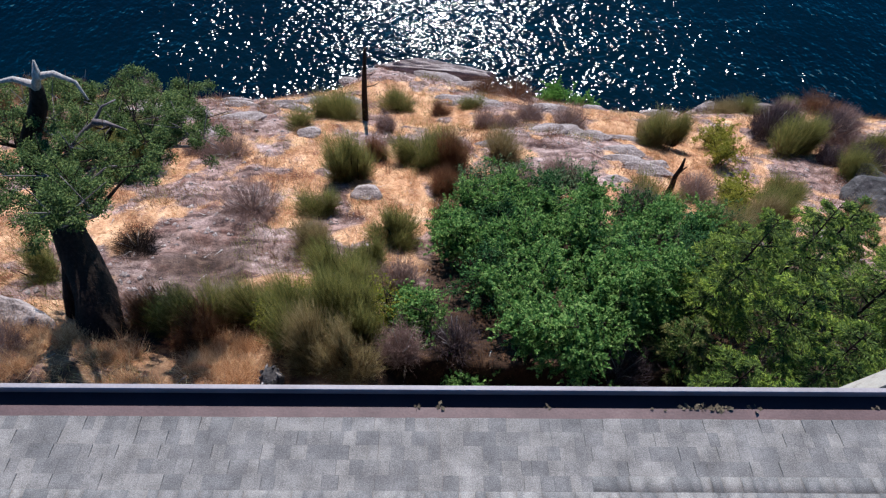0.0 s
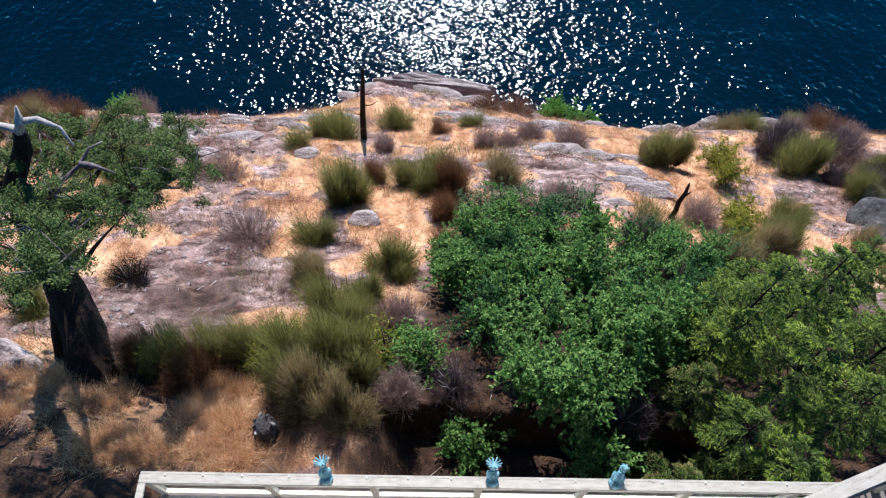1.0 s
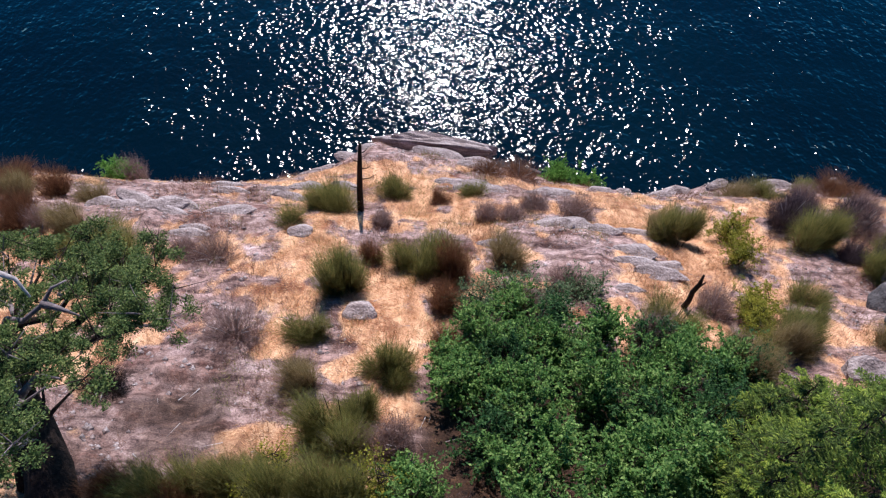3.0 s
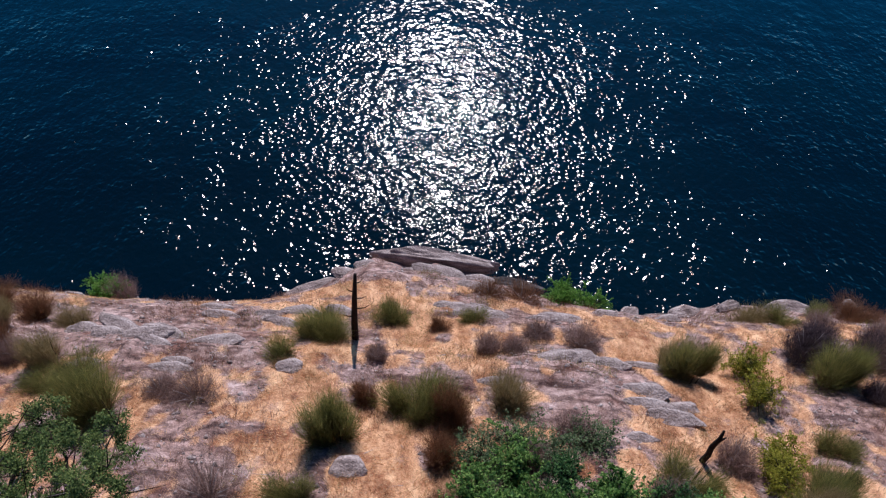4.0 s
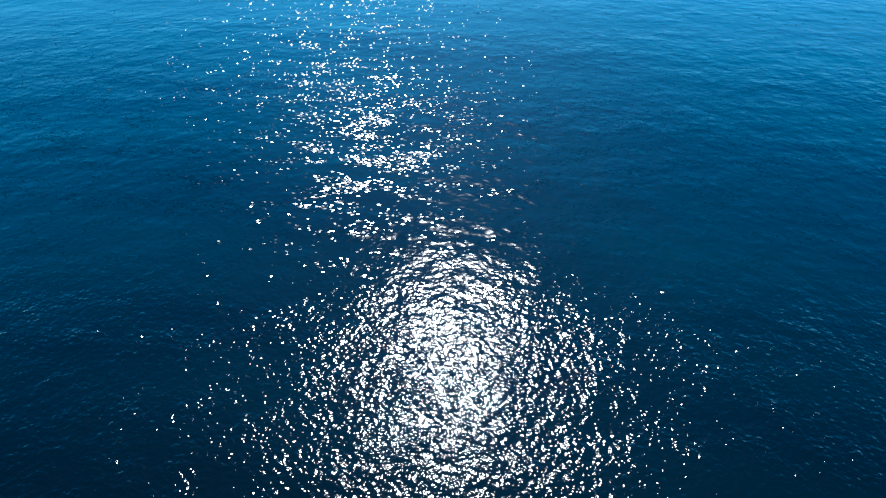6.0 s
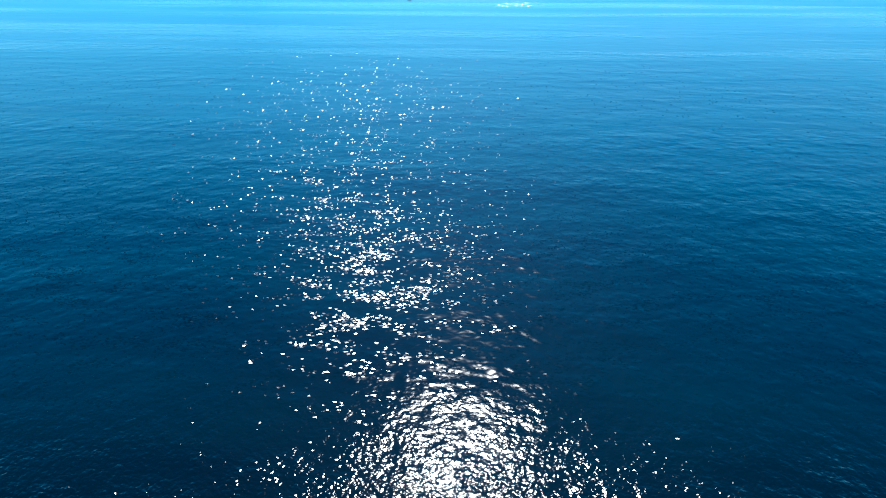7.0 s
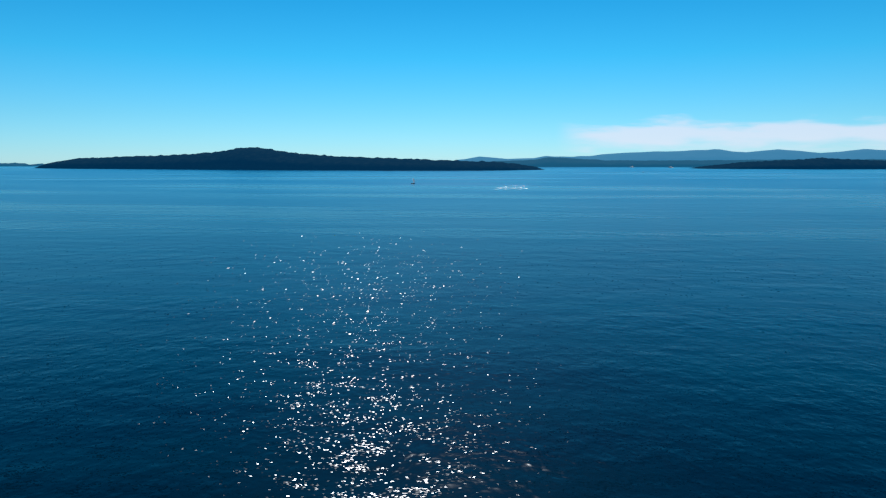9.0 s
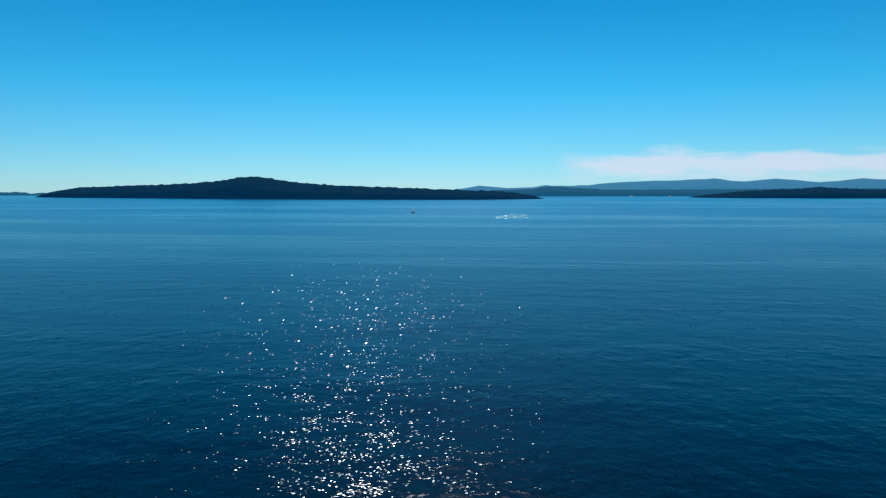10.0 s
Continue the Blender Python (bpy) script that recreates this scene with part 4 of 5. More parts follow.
    knots = [here(*p) for p in ((-8.7, 8.3, 20.6), (-7.5, 8.6, 21.2), (-6.6, 8.8, 21.1), (-6.2, 8.0, 21.4), (-7.6, 7.2, 21.6), (-7.2, 6.2, 22.0), (-6.4, 5.6, 22.5), (-8.6, 6.9, 21.6), (-9.2, 7.8, 21.4))]
    for kn in knots:
        a = trunk[5] if kn.y > 2.4 else trunk[6]
        line = [a] + [a.lerp(kn, q) + Vector(rng.normal(0, 0.14, 3)) for q in (0.25, 0.5, 0.75)] + [kn]
        part_np("limb", *tube_np(line, [0.13, 0.1, 0.08, 0.06, 0.04], 7, 0.14), M_BARK, ob, "gnarled crooked limb", True)
    lobes = []
    for i, (px_, py_) in enumerate(pads):
        p = here(px_, py_, 21.85 + 0.6 * (8.2 - py_) + rng.normal(0, 0.18))
        for _ in range(9):
            lobes.append((p.x + rng.normal(0, 0.24), p.y + rng.normal(0, 0.24), p.z + rng.normal(0, 0.17), rng.uniform(0.07, 0.2)))
        f = min(knots, key=lambda q: (q - p).length)
        mid = (f + p) / 2 + Vector((rng.normal(0, 0.12), rng.normal(0, 0.12), -0.08))
        tw = [tube_np([f, f.lerp(mid, 0.5) + Vector(rng.normal(0, 0.06, 3)), mid, p], [0.05, 0.038, 0.026, 0.008], 6, 0.1)]
        for _ in range(4):
            d = rng.normal(0, 0.3, 3)
            tw.append(tube_np([p, (p.x + d[0] * 0.5, p.y + d[1] * 0.5, p.z + abs(d[2]) * 0.5), (p.x + d[0], p.y + d[1], p.z + abs(d[2]))], [0.012, 0.009, 0.004], 4))
        part_np("limb", *join_np(tw), M_OLDWOOD if i % 3 == 0 else M_BARK, ob, "gnarled twiggy limb", True)
    for p in ((-8.5, 8.2, 19.3), (-8.1, 8.4, 19.5), (-8.9, 7.9, 19.6), (-9.3, 7.2, 19.9)):
        q = here(*p)
        lobes += [(q.x + rng.normal(0, 0.2), q.y + rng.normal(0, 0.2), q.z + rng.normal(0, 0.12), rng.uniform(0.12, 0.24)) for _ in range(6)]
        part_np("limb", *tube_np([trunk[4], trunk[4].lerp(q, 0.5) + Vector((0, 0, 0.1)), q], [0.07, 0.05, 0.01], 6, 0.1), M_BARK, ob, "low crooked limb", True)
    part_np("crown", *crown_leaves(lobes, 1000, 0.05, 0.4), M_JUNIPER, ob)


old_tree()

for x, y, w, h in ((-5.7, 20.2, 2.6, 2.0), (-3.1, 21.3, 1.5, 1.0), (-6.9, 17.7, 1.4, 0.6), (0.3, 21.7, 1.2, 0.65), (-4.5, 11.6, 1.4, 1.1), (-1.6, 15.5, 2.1, 1.7), (-1.9, 10.1, 1.5, 1.6), (-2.5, 8.5, 1.0, 1.6), (-6.9, 5.8, 1.2, 1.6), (-6.1, 6.0, 1.4, 1.6),
                   (-4.6, 6.0, 1.3, 1.7), (-3.7, 5.6, 1.4, 2.1), (-2.8, 5.7, 1.6, 2.2), (-2.2, 5.8, 1.2, 2.0), (-11.2, 7.4, 1.2, 1.2), (8.9, 18.9, 1.9, 2.0)):
    broom(x, y, w, h)
for x, y, w, h in ((6.9, 13.1, 1.7, 1.6), (8.5, 11.5, 1.9, 1.1), (10.7, 12.8, 1.9, 1.4), (15.0, 19.5, 2.0, 1.8), (14.9, 24.3, 1.6, 0.8), (18.0, 19.4, 1.5, 1.8), (-13.7, 15.8, 2.1, 0.8), (-12.7, 15.5, 1.4, 0.8),
                   (2.8, 11.4, 1.6, 1.4), (11.3, 13.0, 1.2, 1.6), (-11.9, 14.1, 2.1, 1.7), (-14.4, 15.6, 1.6, 0.8), (16.4, 17.6, 1.6, 1.2), (17.2, 25.3, 1.5, 1.0), (12.6, 15.4, 1.3, 0.9)):
    broom(x, y, w, h)
broom(-4.0, 13.9, 1.6, 2.6, label="tall upright olive-green broom bush on the dry slope")
broom(-2.9, 7.9, 1.8, 2.4, label="tall upright olive-green broom bush on the dry slope")
for x, y, w, h in ((-4.1, 9.4, 1.4, 1.0), (-16.0, 19.4, 1.5, 1.0), (-18.6, 18.6, 1.6, 1.1), (-2.9, 4.7, 1.2, 1.8), (-2.2, 4.5, 1.1, 1.7), (13.2, 24.5, 2.4, 0.9), (-15.1, 16.8, 1.3, 1.6), (1.5, 15.8, 1.8, 1.0), (8.3, 11.3, 1.6, 1.7), (10.3, 12.3, 1.3, 1.6), (8.1, 19.3, 1.8, 1.8), (13.9, 13.0, 1.4, 1.0), (-5.3, 6.4, 1.2, 1.2)):
    broom(x, y, w, h, 0.8, M_BROOM_PALE, "half-dry tan and olive broom bush")
for x, y, w, h in ((-17.3, 16.8, 1.8, 1.2), (-20.2, 20.3, 2.2, 1.0), (-19.6, 17.6, 1.8, 1.2), (-17.9, 19.6, 1.9, 0.8), (-0.2, 15.0, 1.6, 1.7), (-0.8, 13.5, 1.4, 1.1), (-3.2, 15.8, 1.1, 0.9), (-6.0, 5.3, 1.3, 1.2), (-7.3, 5.8, 1.0, 1.5), (-1.2, 21.1, 1.0, 0.7), (19.3, 25.6, 2.4, 1.1)):
    broom(x, y, w, h, 0.9, M_BROOM_DRY, "rust-brown dried broom bush on the slope")
for x, y, w, h in ((1.0, 24.4, 1.8, 0.7), (2.6, 24.7, 2.2, 0.9), (-0.4, 11.3, 1.1, 1.1)):
    dead_brush(x, y, w, h, M_BROOM_DRY, "maroon-brown leafless brush on the dry slope")
for x, y, w, h in ((14.3, 21.2, 2.2, 1.7), (15.0, 21.8, 1.8, 1.4), (17.4, 21.6, 2.2, 1.4), (17.4, 18.2, 2.0, 1.2), (16.0, 18.6, 1.4, 1.0)):
    dead_brush(x, y, w, h, M_PURPLE, "dense dark violet-brown brush on the dry slope", 2200)
for x, y, w, h in ((11.2, 19.8, 1.2, 1.5), (10.8, 17.7, 1.5, 1.4), (10.2, 14.5, 1.5, 1.1), (9.8, 13.7, 1.1, 1.2)):
    shrub(x, y, w, h, M_YELLOW, 0.07, 240, "yellow-green leafy bush on the dry slope", "yellow_bush", "yellow-green bushes", 0.26)
for x, y, w, h in ((-4.1, 6.9, 0.8, 0.9), (-4.2, 6.0, 0.7, 1.6), (-2.0, 6.2, 0.8, 1.7), (-1.6, 6.4, 0.6, 1.4)):
    shrub(x, y, w, h, M_YELLOW, 0.06, 70, "sparse light green leafy shoots among broom", "leafy_shoots", "yellow-green bushes", 0.2)
for x, y, w, h in ((-6.7, 11.2, 2.2, 0.9), (-9.0, 15.3, 2.0, 0.8), (-10.3, 15.5, 1.3, 0.6), (0.9, 19.5, 1.1, 1.2), (3.0, 20.9, 1.5, 0.6), (1.9, 19.6, 1.1, 0.8), (4.8, 20.5, 1.8, 1.3), (-2.3, 7.4, 1.0, 0.9), (-1.4, 7.6, 1.1, 1.7), (-3.3, 18.2, 0.9, 0.8), (-1.1, 5.1, 1.0, 1.5),
                   (8.7, 14.3, 1.5, 1.4), (17.5, 21.0, 2.5, 1.4)):
    dead_brush(x, y, w, h)
for x, y, w, h in ((5.7, 12.0, 1.4, 1.9), (0.7, 11.6, 1.3, 1.4), (5.9, 9.8, 1.2, 1.9), (-16.5, 16.9, 1.1, 1.2), (-10.0, 4.3, 1.6, 0.8), (-11.3, 5.2, 1.4, 0.7), (16.2, 23.6, 1.8, 1.0), (2.2, 13.6, 1.2, 1.4), (3.6, 14.9, 1.4, 0.9), (19.0, 23.2, 1.8, 1.0)):
    dead_brush(x, y, w, h)
# brown twigs under the shrubs: shade put in through the dark violet colour
for x, y, w, h in ((4.3, 7.4, 1.2, 2.6), (0.1, 5.5, 1.3, 1.5), (3.9, 4.9, 1.2, 1.3)):
    dead_brush(x, y, w, h, M_PURPLE, "thin leafless brush darkened for the shade under green shrubs", 450)
dead_brush(-9.4, 8.9, 1.5, 0.5, M_BARK, "low black burnt brush on bare rock")
shrub(4.9, 25.7, 2.0, 1.5, M_FRESH, 0.09, 260, "bright green leafy shrub at the rocky shore", "shore_shrub", "shore shrubs", 0.3)
shrub(6.2, 25.6, 1.3, 0.9, M_FRESH, 0.08, 240, "low green leafy shrub at the rocky shore", "shore_shrub", "shore shrubs", 0.26)
shrub(-17.4, 23.3, 1.9, 1.2, M_FRESH, 0.09, 240, "green leafy shrub with grey dead twigs at the shore", "shore_shrub", "shore shrubs", 0.3)
dead_brush(-16.7, 23.4, 1.6, 2.0)

for x, y, w, h in ((0.4, 9.4, 2.5, 2.3), (1.9, 8.9, 2.6, 3.0), (0.7, 11.4, 2.3, 2.1), (2.3, 11.0, 2.4, 2.4), (1.5, 13.2, 2.2, 1.5), (3.5, 9.4, 2.5, 3.1), (4.1, 11.6, 2.3, 2.0), (5.5, 10.2, 2.4, 2.3), (6.5, 11.0, 1.8, 1.6),
                   (1.8, 7.0, 2.2, 2.9), (3.7, 6.6, 2.3, 3.4), (4.7, 7.0, 2.0, 3.6), (1.8, 5.2, 1.4, 2.5), (2.8, 5.1, 1.4, 2.7), (5.0, 8.5, 2.2, 3.0), (3.1, 5.8, 1.8, 2.9), (7.4, 10.4, 1.9, 1.7)):
    shrub(x, y, w, h, leaf=0.098, per=230 if y < 12 else 180, bare=0.85 if y < 6 else 0.7 if y < 8 else 0.5, low=0.85 if y < 8 else 0.5)
for x, y, w, h in ((-0.7, 6.3, 1.7, 1.5), (0.5, 4.4, 1.0, 1.1), (3.2, 3.9, 0.7, 2.2), (-0.2, 10.3, 1.6, 1.3)):
    shrub(x, y, w, h, leaf=0.09, per=200, label="fresh green leafy shrub in sun at the edge of shade")
for x, y, w, h in ((0.5, 13.4, 1.7, 1.0), (3.0, 13.6, 2.0, 1.1), (4.3, 14.6, 1.6, 0.8), (1.6, 14.4, 1.6, 0.8)):
    shrub(x, y, w, h, M_LEAF_GREY, 0.075, 130, "low thin grey-green shrub with pale bare twigs")
for x, y, w, h in ((8.2, 11.0, 1.6, 1.6), (6.9, 9.4, 1.9, 2.3), (6.0, 8.2, 1.6, 2.6), (0.9, 7.9, 1.8, 1.9), (5.3, 6.2, 1.4, 2.0), (1.2, 10.3, 1.9, 2.3), (3.0, 11.9, 1.9, 2.2), (5.6, 11.6, 1.6, 1.8), (4.3, 8.4, 1.8, 2.8), (4.4, 4.4, 0.9, 0.7)):
    shrub(x, y, w, h, M_LEAF_DARK, 0.085, 170, "dark green leafy shrub with bare twigs")
for x, y, h, w in ((6.2, 6.9, 5.7, 2.0), (7.8, 7.4, 5.7, 2.2), (6.9, 5.4, 4.5, 1.9), (5.9, 4.3, 2.7, 1.7), (5.7, 6.6, 4.1, 1.6), (8.9, 6.1, 4.8, 2.2), (9.2, 8.3, 4.9, 2.0), (7.6, 4.5, 3.4, 1.9), (10.4, 9.3, 3.4, 1.8), (10.6, 7.2, 4.4, 2.0), (8.7, 9.5, 2.8, 1.5),
                   (9.6, 4.9, 3.6, 2.0), (11.8, 8.6, 3.6, 1.9), (7.1, 8.5, 3.6, 1.6), (6.6, 3.5, 1.9, 1.4)):
    cedar(x, y, h, w, M_CEDAR_LIGHT if int(x * 10) % 3 == 0 else M_CEDAR)
for x, y, h, w in ((5.0, 3.5, 1.7, 1.5), (5.4, 5.2, 2.0, 1.3)):
    cedar(x, y, h, w, M_CEDAR_PALE, "small bushy conifer with pale olive-grey sprays")

# dead standing trunk
sx, sy = -4.5, 19.75
snag = empty("dead_snag", pose(sx, sy, gz(sx, sy) - 0.1), "bare dark dead tree trunk standing near the shore", "tree")
part_np("trunk", *tube_np([(0, 0, -0.2), (0.09, 0.05, 1.5), (0.22, 0.1, 3.0), (0.36, 0.12, 4.4)], [0.15, 0.13, 0.10, 0.06], 9, 0.06), M_BARK, snag, "", True)
for z, a, ln in ((2.2, 0.3, 0.7), (2.9, 0.1, 0.5), (3.3, 2.8, 0.35), (3.8, 0.5, 0.4), (1.7, 3.3, 0.4)):
    p = Vector((0.065 * z, 0.03 * z, z))
    part_np("branch", *tube_np([p, p + Vector((math.cos(a) * ln * 0.6, math.sin(a) * ln * 0.4, 0.02)), p + Vector((math.cos(a) * ln, math.sin(a) * ln, 0.15))], [0.03, 0.02, 0.006], 5), M_BARK, snag)
# crooked stub
sx, sy = 7.6, 14.2
stub = empty("dead_stub", pose(sx, sy, gz(sx, sy) - 0.1), "short crooked dead trunk among bushes", "tree")
part_np("trunk", *tube_np([(0, 0, -0.2), (0.04, 0, 0.6), (0.02, 0.06, 1.1), (0.09, 0.08, 1.6), (0.07, 0.12, 2.1)], [0.12, 0.1, 0.085, 0.07, 0.035], 8, 0.12), M_BARK, stub)
part_np("branch", *tube_np([(0.1, 0.1, 1.3), (0.3, 0.15, 1.6)], [0.05, 0.02], 6), M_BARK, stub)


# ---- rocks ----


def boulder(name, x, y, sx, sy, sz, turn, mat, label, lift=0.25, group="", cuts=3):
    bm = bmesh.new()
    bmesh.ops.create_icosphere(bm, subdivisions=cuts, radius=0.5)
    sh = Vector(rng.random(3) * 50)
    for v in bm.verts:
        c = v.co
        k = 1 + 0.35 * (noise.noise(c * 2.2 + sh)) + 0.12 * noise.noise(c * 6 + sh)
        c.z = max(-0.42, min(0.36, c.z))
        v.co = Vector((c.x * sx, c.y * sy, c.z * sz)) * k
    ob = part(name, bm, mat)
    ob.matrix_world = pose(x, y, max(gz(x, y), -0.3) + sz * lift * 0.5, 0, 0, turn)
    return tagged(ob, label, "rock", group)


boulder("rock_ledge", -2.0, 28.9, 6.6, 1.0, 1.5, -5, M_ROCK, "long flat grey rock ledge at the water", 0.75, cuts=5)
boulder("rock_ledge", 2.5, 28.3, 3.4, 0.9, 1.2, -3, M_DARKROCK, "dark low rock ledge at the water", 0.6, cuts=4)
boulder("rock_ledge", -8.6, 27.8, 3.4, 1.2, 1.0, 22, M_ROCK, "grey wave-worn rock shelf at the water", 0.3, cuts=4)
for x, y, a, b, c, t in ((2.6, 28.6, 1.6, 0.9, 0.9, 10), (-11.5, 26.0, 1.3, 0.8, 0.6, 0), (6.4, 27.4, 1.4, 0.9, 0.7, 5), (9.0, 27.2, 1.1, 0.8, 0.6, 40), (11.8, 26.9, 1.6, 1.0, 0.9, 8), (17.5, 27.6, 2.6, 1.3, 1.2, 3),
                         (20.2, 27.2, 1.4, 1.0, 0.9, 60), (-14.4, 24.6, 1.8, 0.9, 0.6, 4), (-20.5, 24.2, 1.6, 0.9, 0.8, 12), (13.6, 26.6, 1.3, 0.8, 0.6, 12)):
    boulder("shore_boulder", x, y, a, b, c, t, M_ROCK, "grey weathered boulder on the rocky slope", 0.2, "boulders")
for x, y, a, b, c, t in ((-10.6, 5.6, 2.2, 0.9, 0.8, -20), (-3.2, 12.6, 1.1, 0.8, 0.5, 5), (12.2, 11.4, 1.5, 1.1, 0.8, 20), (-6.3, 17.1, 1.0, 0.7, 0.35, 10)):
    boulder("slope_rock", x, y, a, b, c, t, M_ROCK, "pale rock set in the dry grass", 0.2, "slope rocks")
for x, y, a, b, c, t in ((16.0, 15.6, 2.2, 1.6, 1.4, 30), (16.9, 17.0, 1.6, 1.3, 1.0, 70), (15.4, 14.2, 1.5, 1.2, 0.9, 10), (17.2, 15.2, 1.8, 1.4, 1.2, 50)):
    boulder("dark_boulder", x, y, a, b, c, t, M_DARKROCK, "dark violet-grey craggy boulder on the slope", 0.2, "dark boulders", 4)
for cx, cy, rx, ry, count in ((-11.8, 18.0, 4.2, 1.7, 12), (-2.0, 26.0, 4.6, 1.1, 8), (4.4, 18.2, 3.6, 1.6, 8), (-8.2, 21.5, 3.5, 1.0, 6), (6.0, 15.8, 1.6, 0.9, 3), (1.5, 22.8, 3.0, 0.8, 4), (9.0, 24.6, 3.0, 0.7, 3)):
    for _ in range(count):
        ln = rng.uniform(0.8, 2.4)
        boulder("rock_outcrop", cx + rng.uniform(-1, 1) * rx, cy + rng.uniform(-1, 1) * ry, ln, ln * rng.uniform(0.3, 0.55), rng.uniform(0.25, 0.42), rng.normal(-6, 10), M_ROCK, "flat weathered bedrock slab breaking through dry grass", -0.2, "bedrock slabs", 3)
stump = empty("burnt_stump", pose(-3.72, 3.95, gz(-3.72, 3.95) - 0.1), "blackened hollow tree stump with grey top", "stump")
part_np("body", *tube_np([(0, 0, -0.4), (0, 0.02, 0.1), (0.01, 0.03, 0.3), (0.02, 0.05, 0.48)], [0.34, 0.27, 0.24, 0.19], 14, 0.22), M_DARKROCK, stump)
for k in range(9):
    a = k * 0.7
    p = Vector((math.cos(a) * 0.2, math.sin(a) * 0.19 + 0.05, 0.42))
    part_np("shard", *tube_np([p, p + Vector((rng.normal(0, 0.05), rng.normal(0, 0.05), rng.uniform(0.08, 0.2)))], [0.045, 0.006], 5, 0.3), M_GREYWOOD if k % 3 == 0 else M_DARKROCK, stump, "splintered rim")
log = part_np("fallen_log", *tube_np([(-0.75, 0.6, 0.0), (0, 0, 0.12), (0.8, -0.75, 0.1)], [0.09, 0.085, 0.07], 8, 0.1), M_GREYWOOD)
log.matrix_world = pose(-2.5, 7.1, gz(-2.5, 7.1) + 0.12, 0, 0, 0)
tagged(log, "weathered grey log lying in dry grass", "log")

# ---- dry grass ----


def grass():
    n = 330000
    x, y = rng.uniform(-27, 25, n), rng.uniform(3.0, 28.5, n)
    clump = fbm(x, y, 2.6, 3, 80)
    keep = (cover(x, y) * (1 - 1.1 * litter(x, y)) + 0.5 * (clump - 0.5)) > rng.uniform(0.25, 0.85, n)
    x, y, clump = x[keep], y[keep], clump[keep]
    n = len(x)
    z = ground_z(x, y)
    base = np.stack([x, y, z - 0.02], 1)
    a = 6.28 * fbm(x, y, 0.8, 2, 90) + rng.normal(0, 0.8, n)
    ln = rng.uniform(0.1, 0.26, n) * (0.6 + 0.9 * clump)
    lie = rng.uniform(0.5, 1.0, n)
    tip = base + np.stack([np.cos(a) * ln * lie, np.sin(a) * ln * lie, ln * (1.05 - lie * 0.75)], 1)
    tip[:, 2] += (ground_z(tip[:, 0], tip[:, 1]) - z) * 0.9
    v, f = blades_np(base, tip, rng.uniform(0.006, 0.015, n))
    tagged(part_np("dry_grass", v, f, M_STRAW), "matted golden dry grass on the slope", "grass", kind="stuff")


def weeds(name, n, seed, mat, level, ln0, ln1, label):
    """Upright dry weeds in patches."""
    x, y = rng.uniform(-27, 25, n), rng.uniform(3.0, 28.0, n)
    p = fbm(x, y, 0.7, 4, seed)
    keep = (p > level + rng.uniform(-0.04, 0.08, n)) & (shelf(x, y) < 27.0)
    x, y, p = x[keep], y[keep], p[keep]
    n = len(x)
    base = np.stack([x, y, ground_z(x, y) - 0.02], 1)
    ln = rng.uniform(ln0, ln1, n) * (0.5 + 3.5 * np.clip(p - level, 0, 0.2))
    tip = base + np.stack([rng.normal(0, 0.35, n) * ln, rng.normal(0, 0.35, n) * ln, ln], 1)
    tagged(part_np(name, *blades_np(base, tip, rng.uniform(0.004, 0.008, n)), mat), label, "weeds", kind="stuff")


def tussocks():
    """Fountains of long straw, thick near the house, scattered on the slope."""
    n = 2600
    x, y = rng.uniform(-18, 22, n), rng.uniform(2.8, 26, n)
    near = (y < 6.3) & (x < -2.4)
    keep = np.where(near, fbm(x, y, 0.8, 2, 33) > 0.62, (cover(x, y) > 0.6) & (litter(x, y) < 0.4) & (rng.random(n) < 0.5))
    extra = np.concatenate([np.array(mid) + rng.normal(0, 1, (20, 2)) * np.array([0.36, 0.2]) for mid in MOUNDS])
    c = np.concatenate([np.stack([x, y], 1)[keep], extra])
    m = 150
    k = len(c) * m
    cx, cy = np.repeat(c[:, 0], m), np.repeat(c[:, 1], m)
    a, r = rng.random(k) * 6.28, rng.random(k) ** 0.35
    size = np.repeat(np.concatenate([rng.uniform(0.18, 0.42, int(keep.sum())), rng.uniform(0.35, 0.7, len(extra))]), m)
    bx, by = cx + rng.normal(0, 0.13, k), cy + rng.normal(0, 0.13, k)
    base = np.stack([bx, by, ground_z(bx, by) - 0.02], 1)
    tip = base + np.stack([np.cos(a) * r * size * rng.uniform(0.4, 1, k), np.sin(a) * r * size * rng.uniform(0.4, 1, k), size * (1.05 - 0.7 * r) * rng.uniform(0.6, 1.1, k)], 1)
    tagged(part_np("tussock_grass", *blades_np(base, tip, rng.uniform(0.003, 0.007, k)), M_STRAW), "tufts of long straw-coloured grass", "grass", kind="stuff")


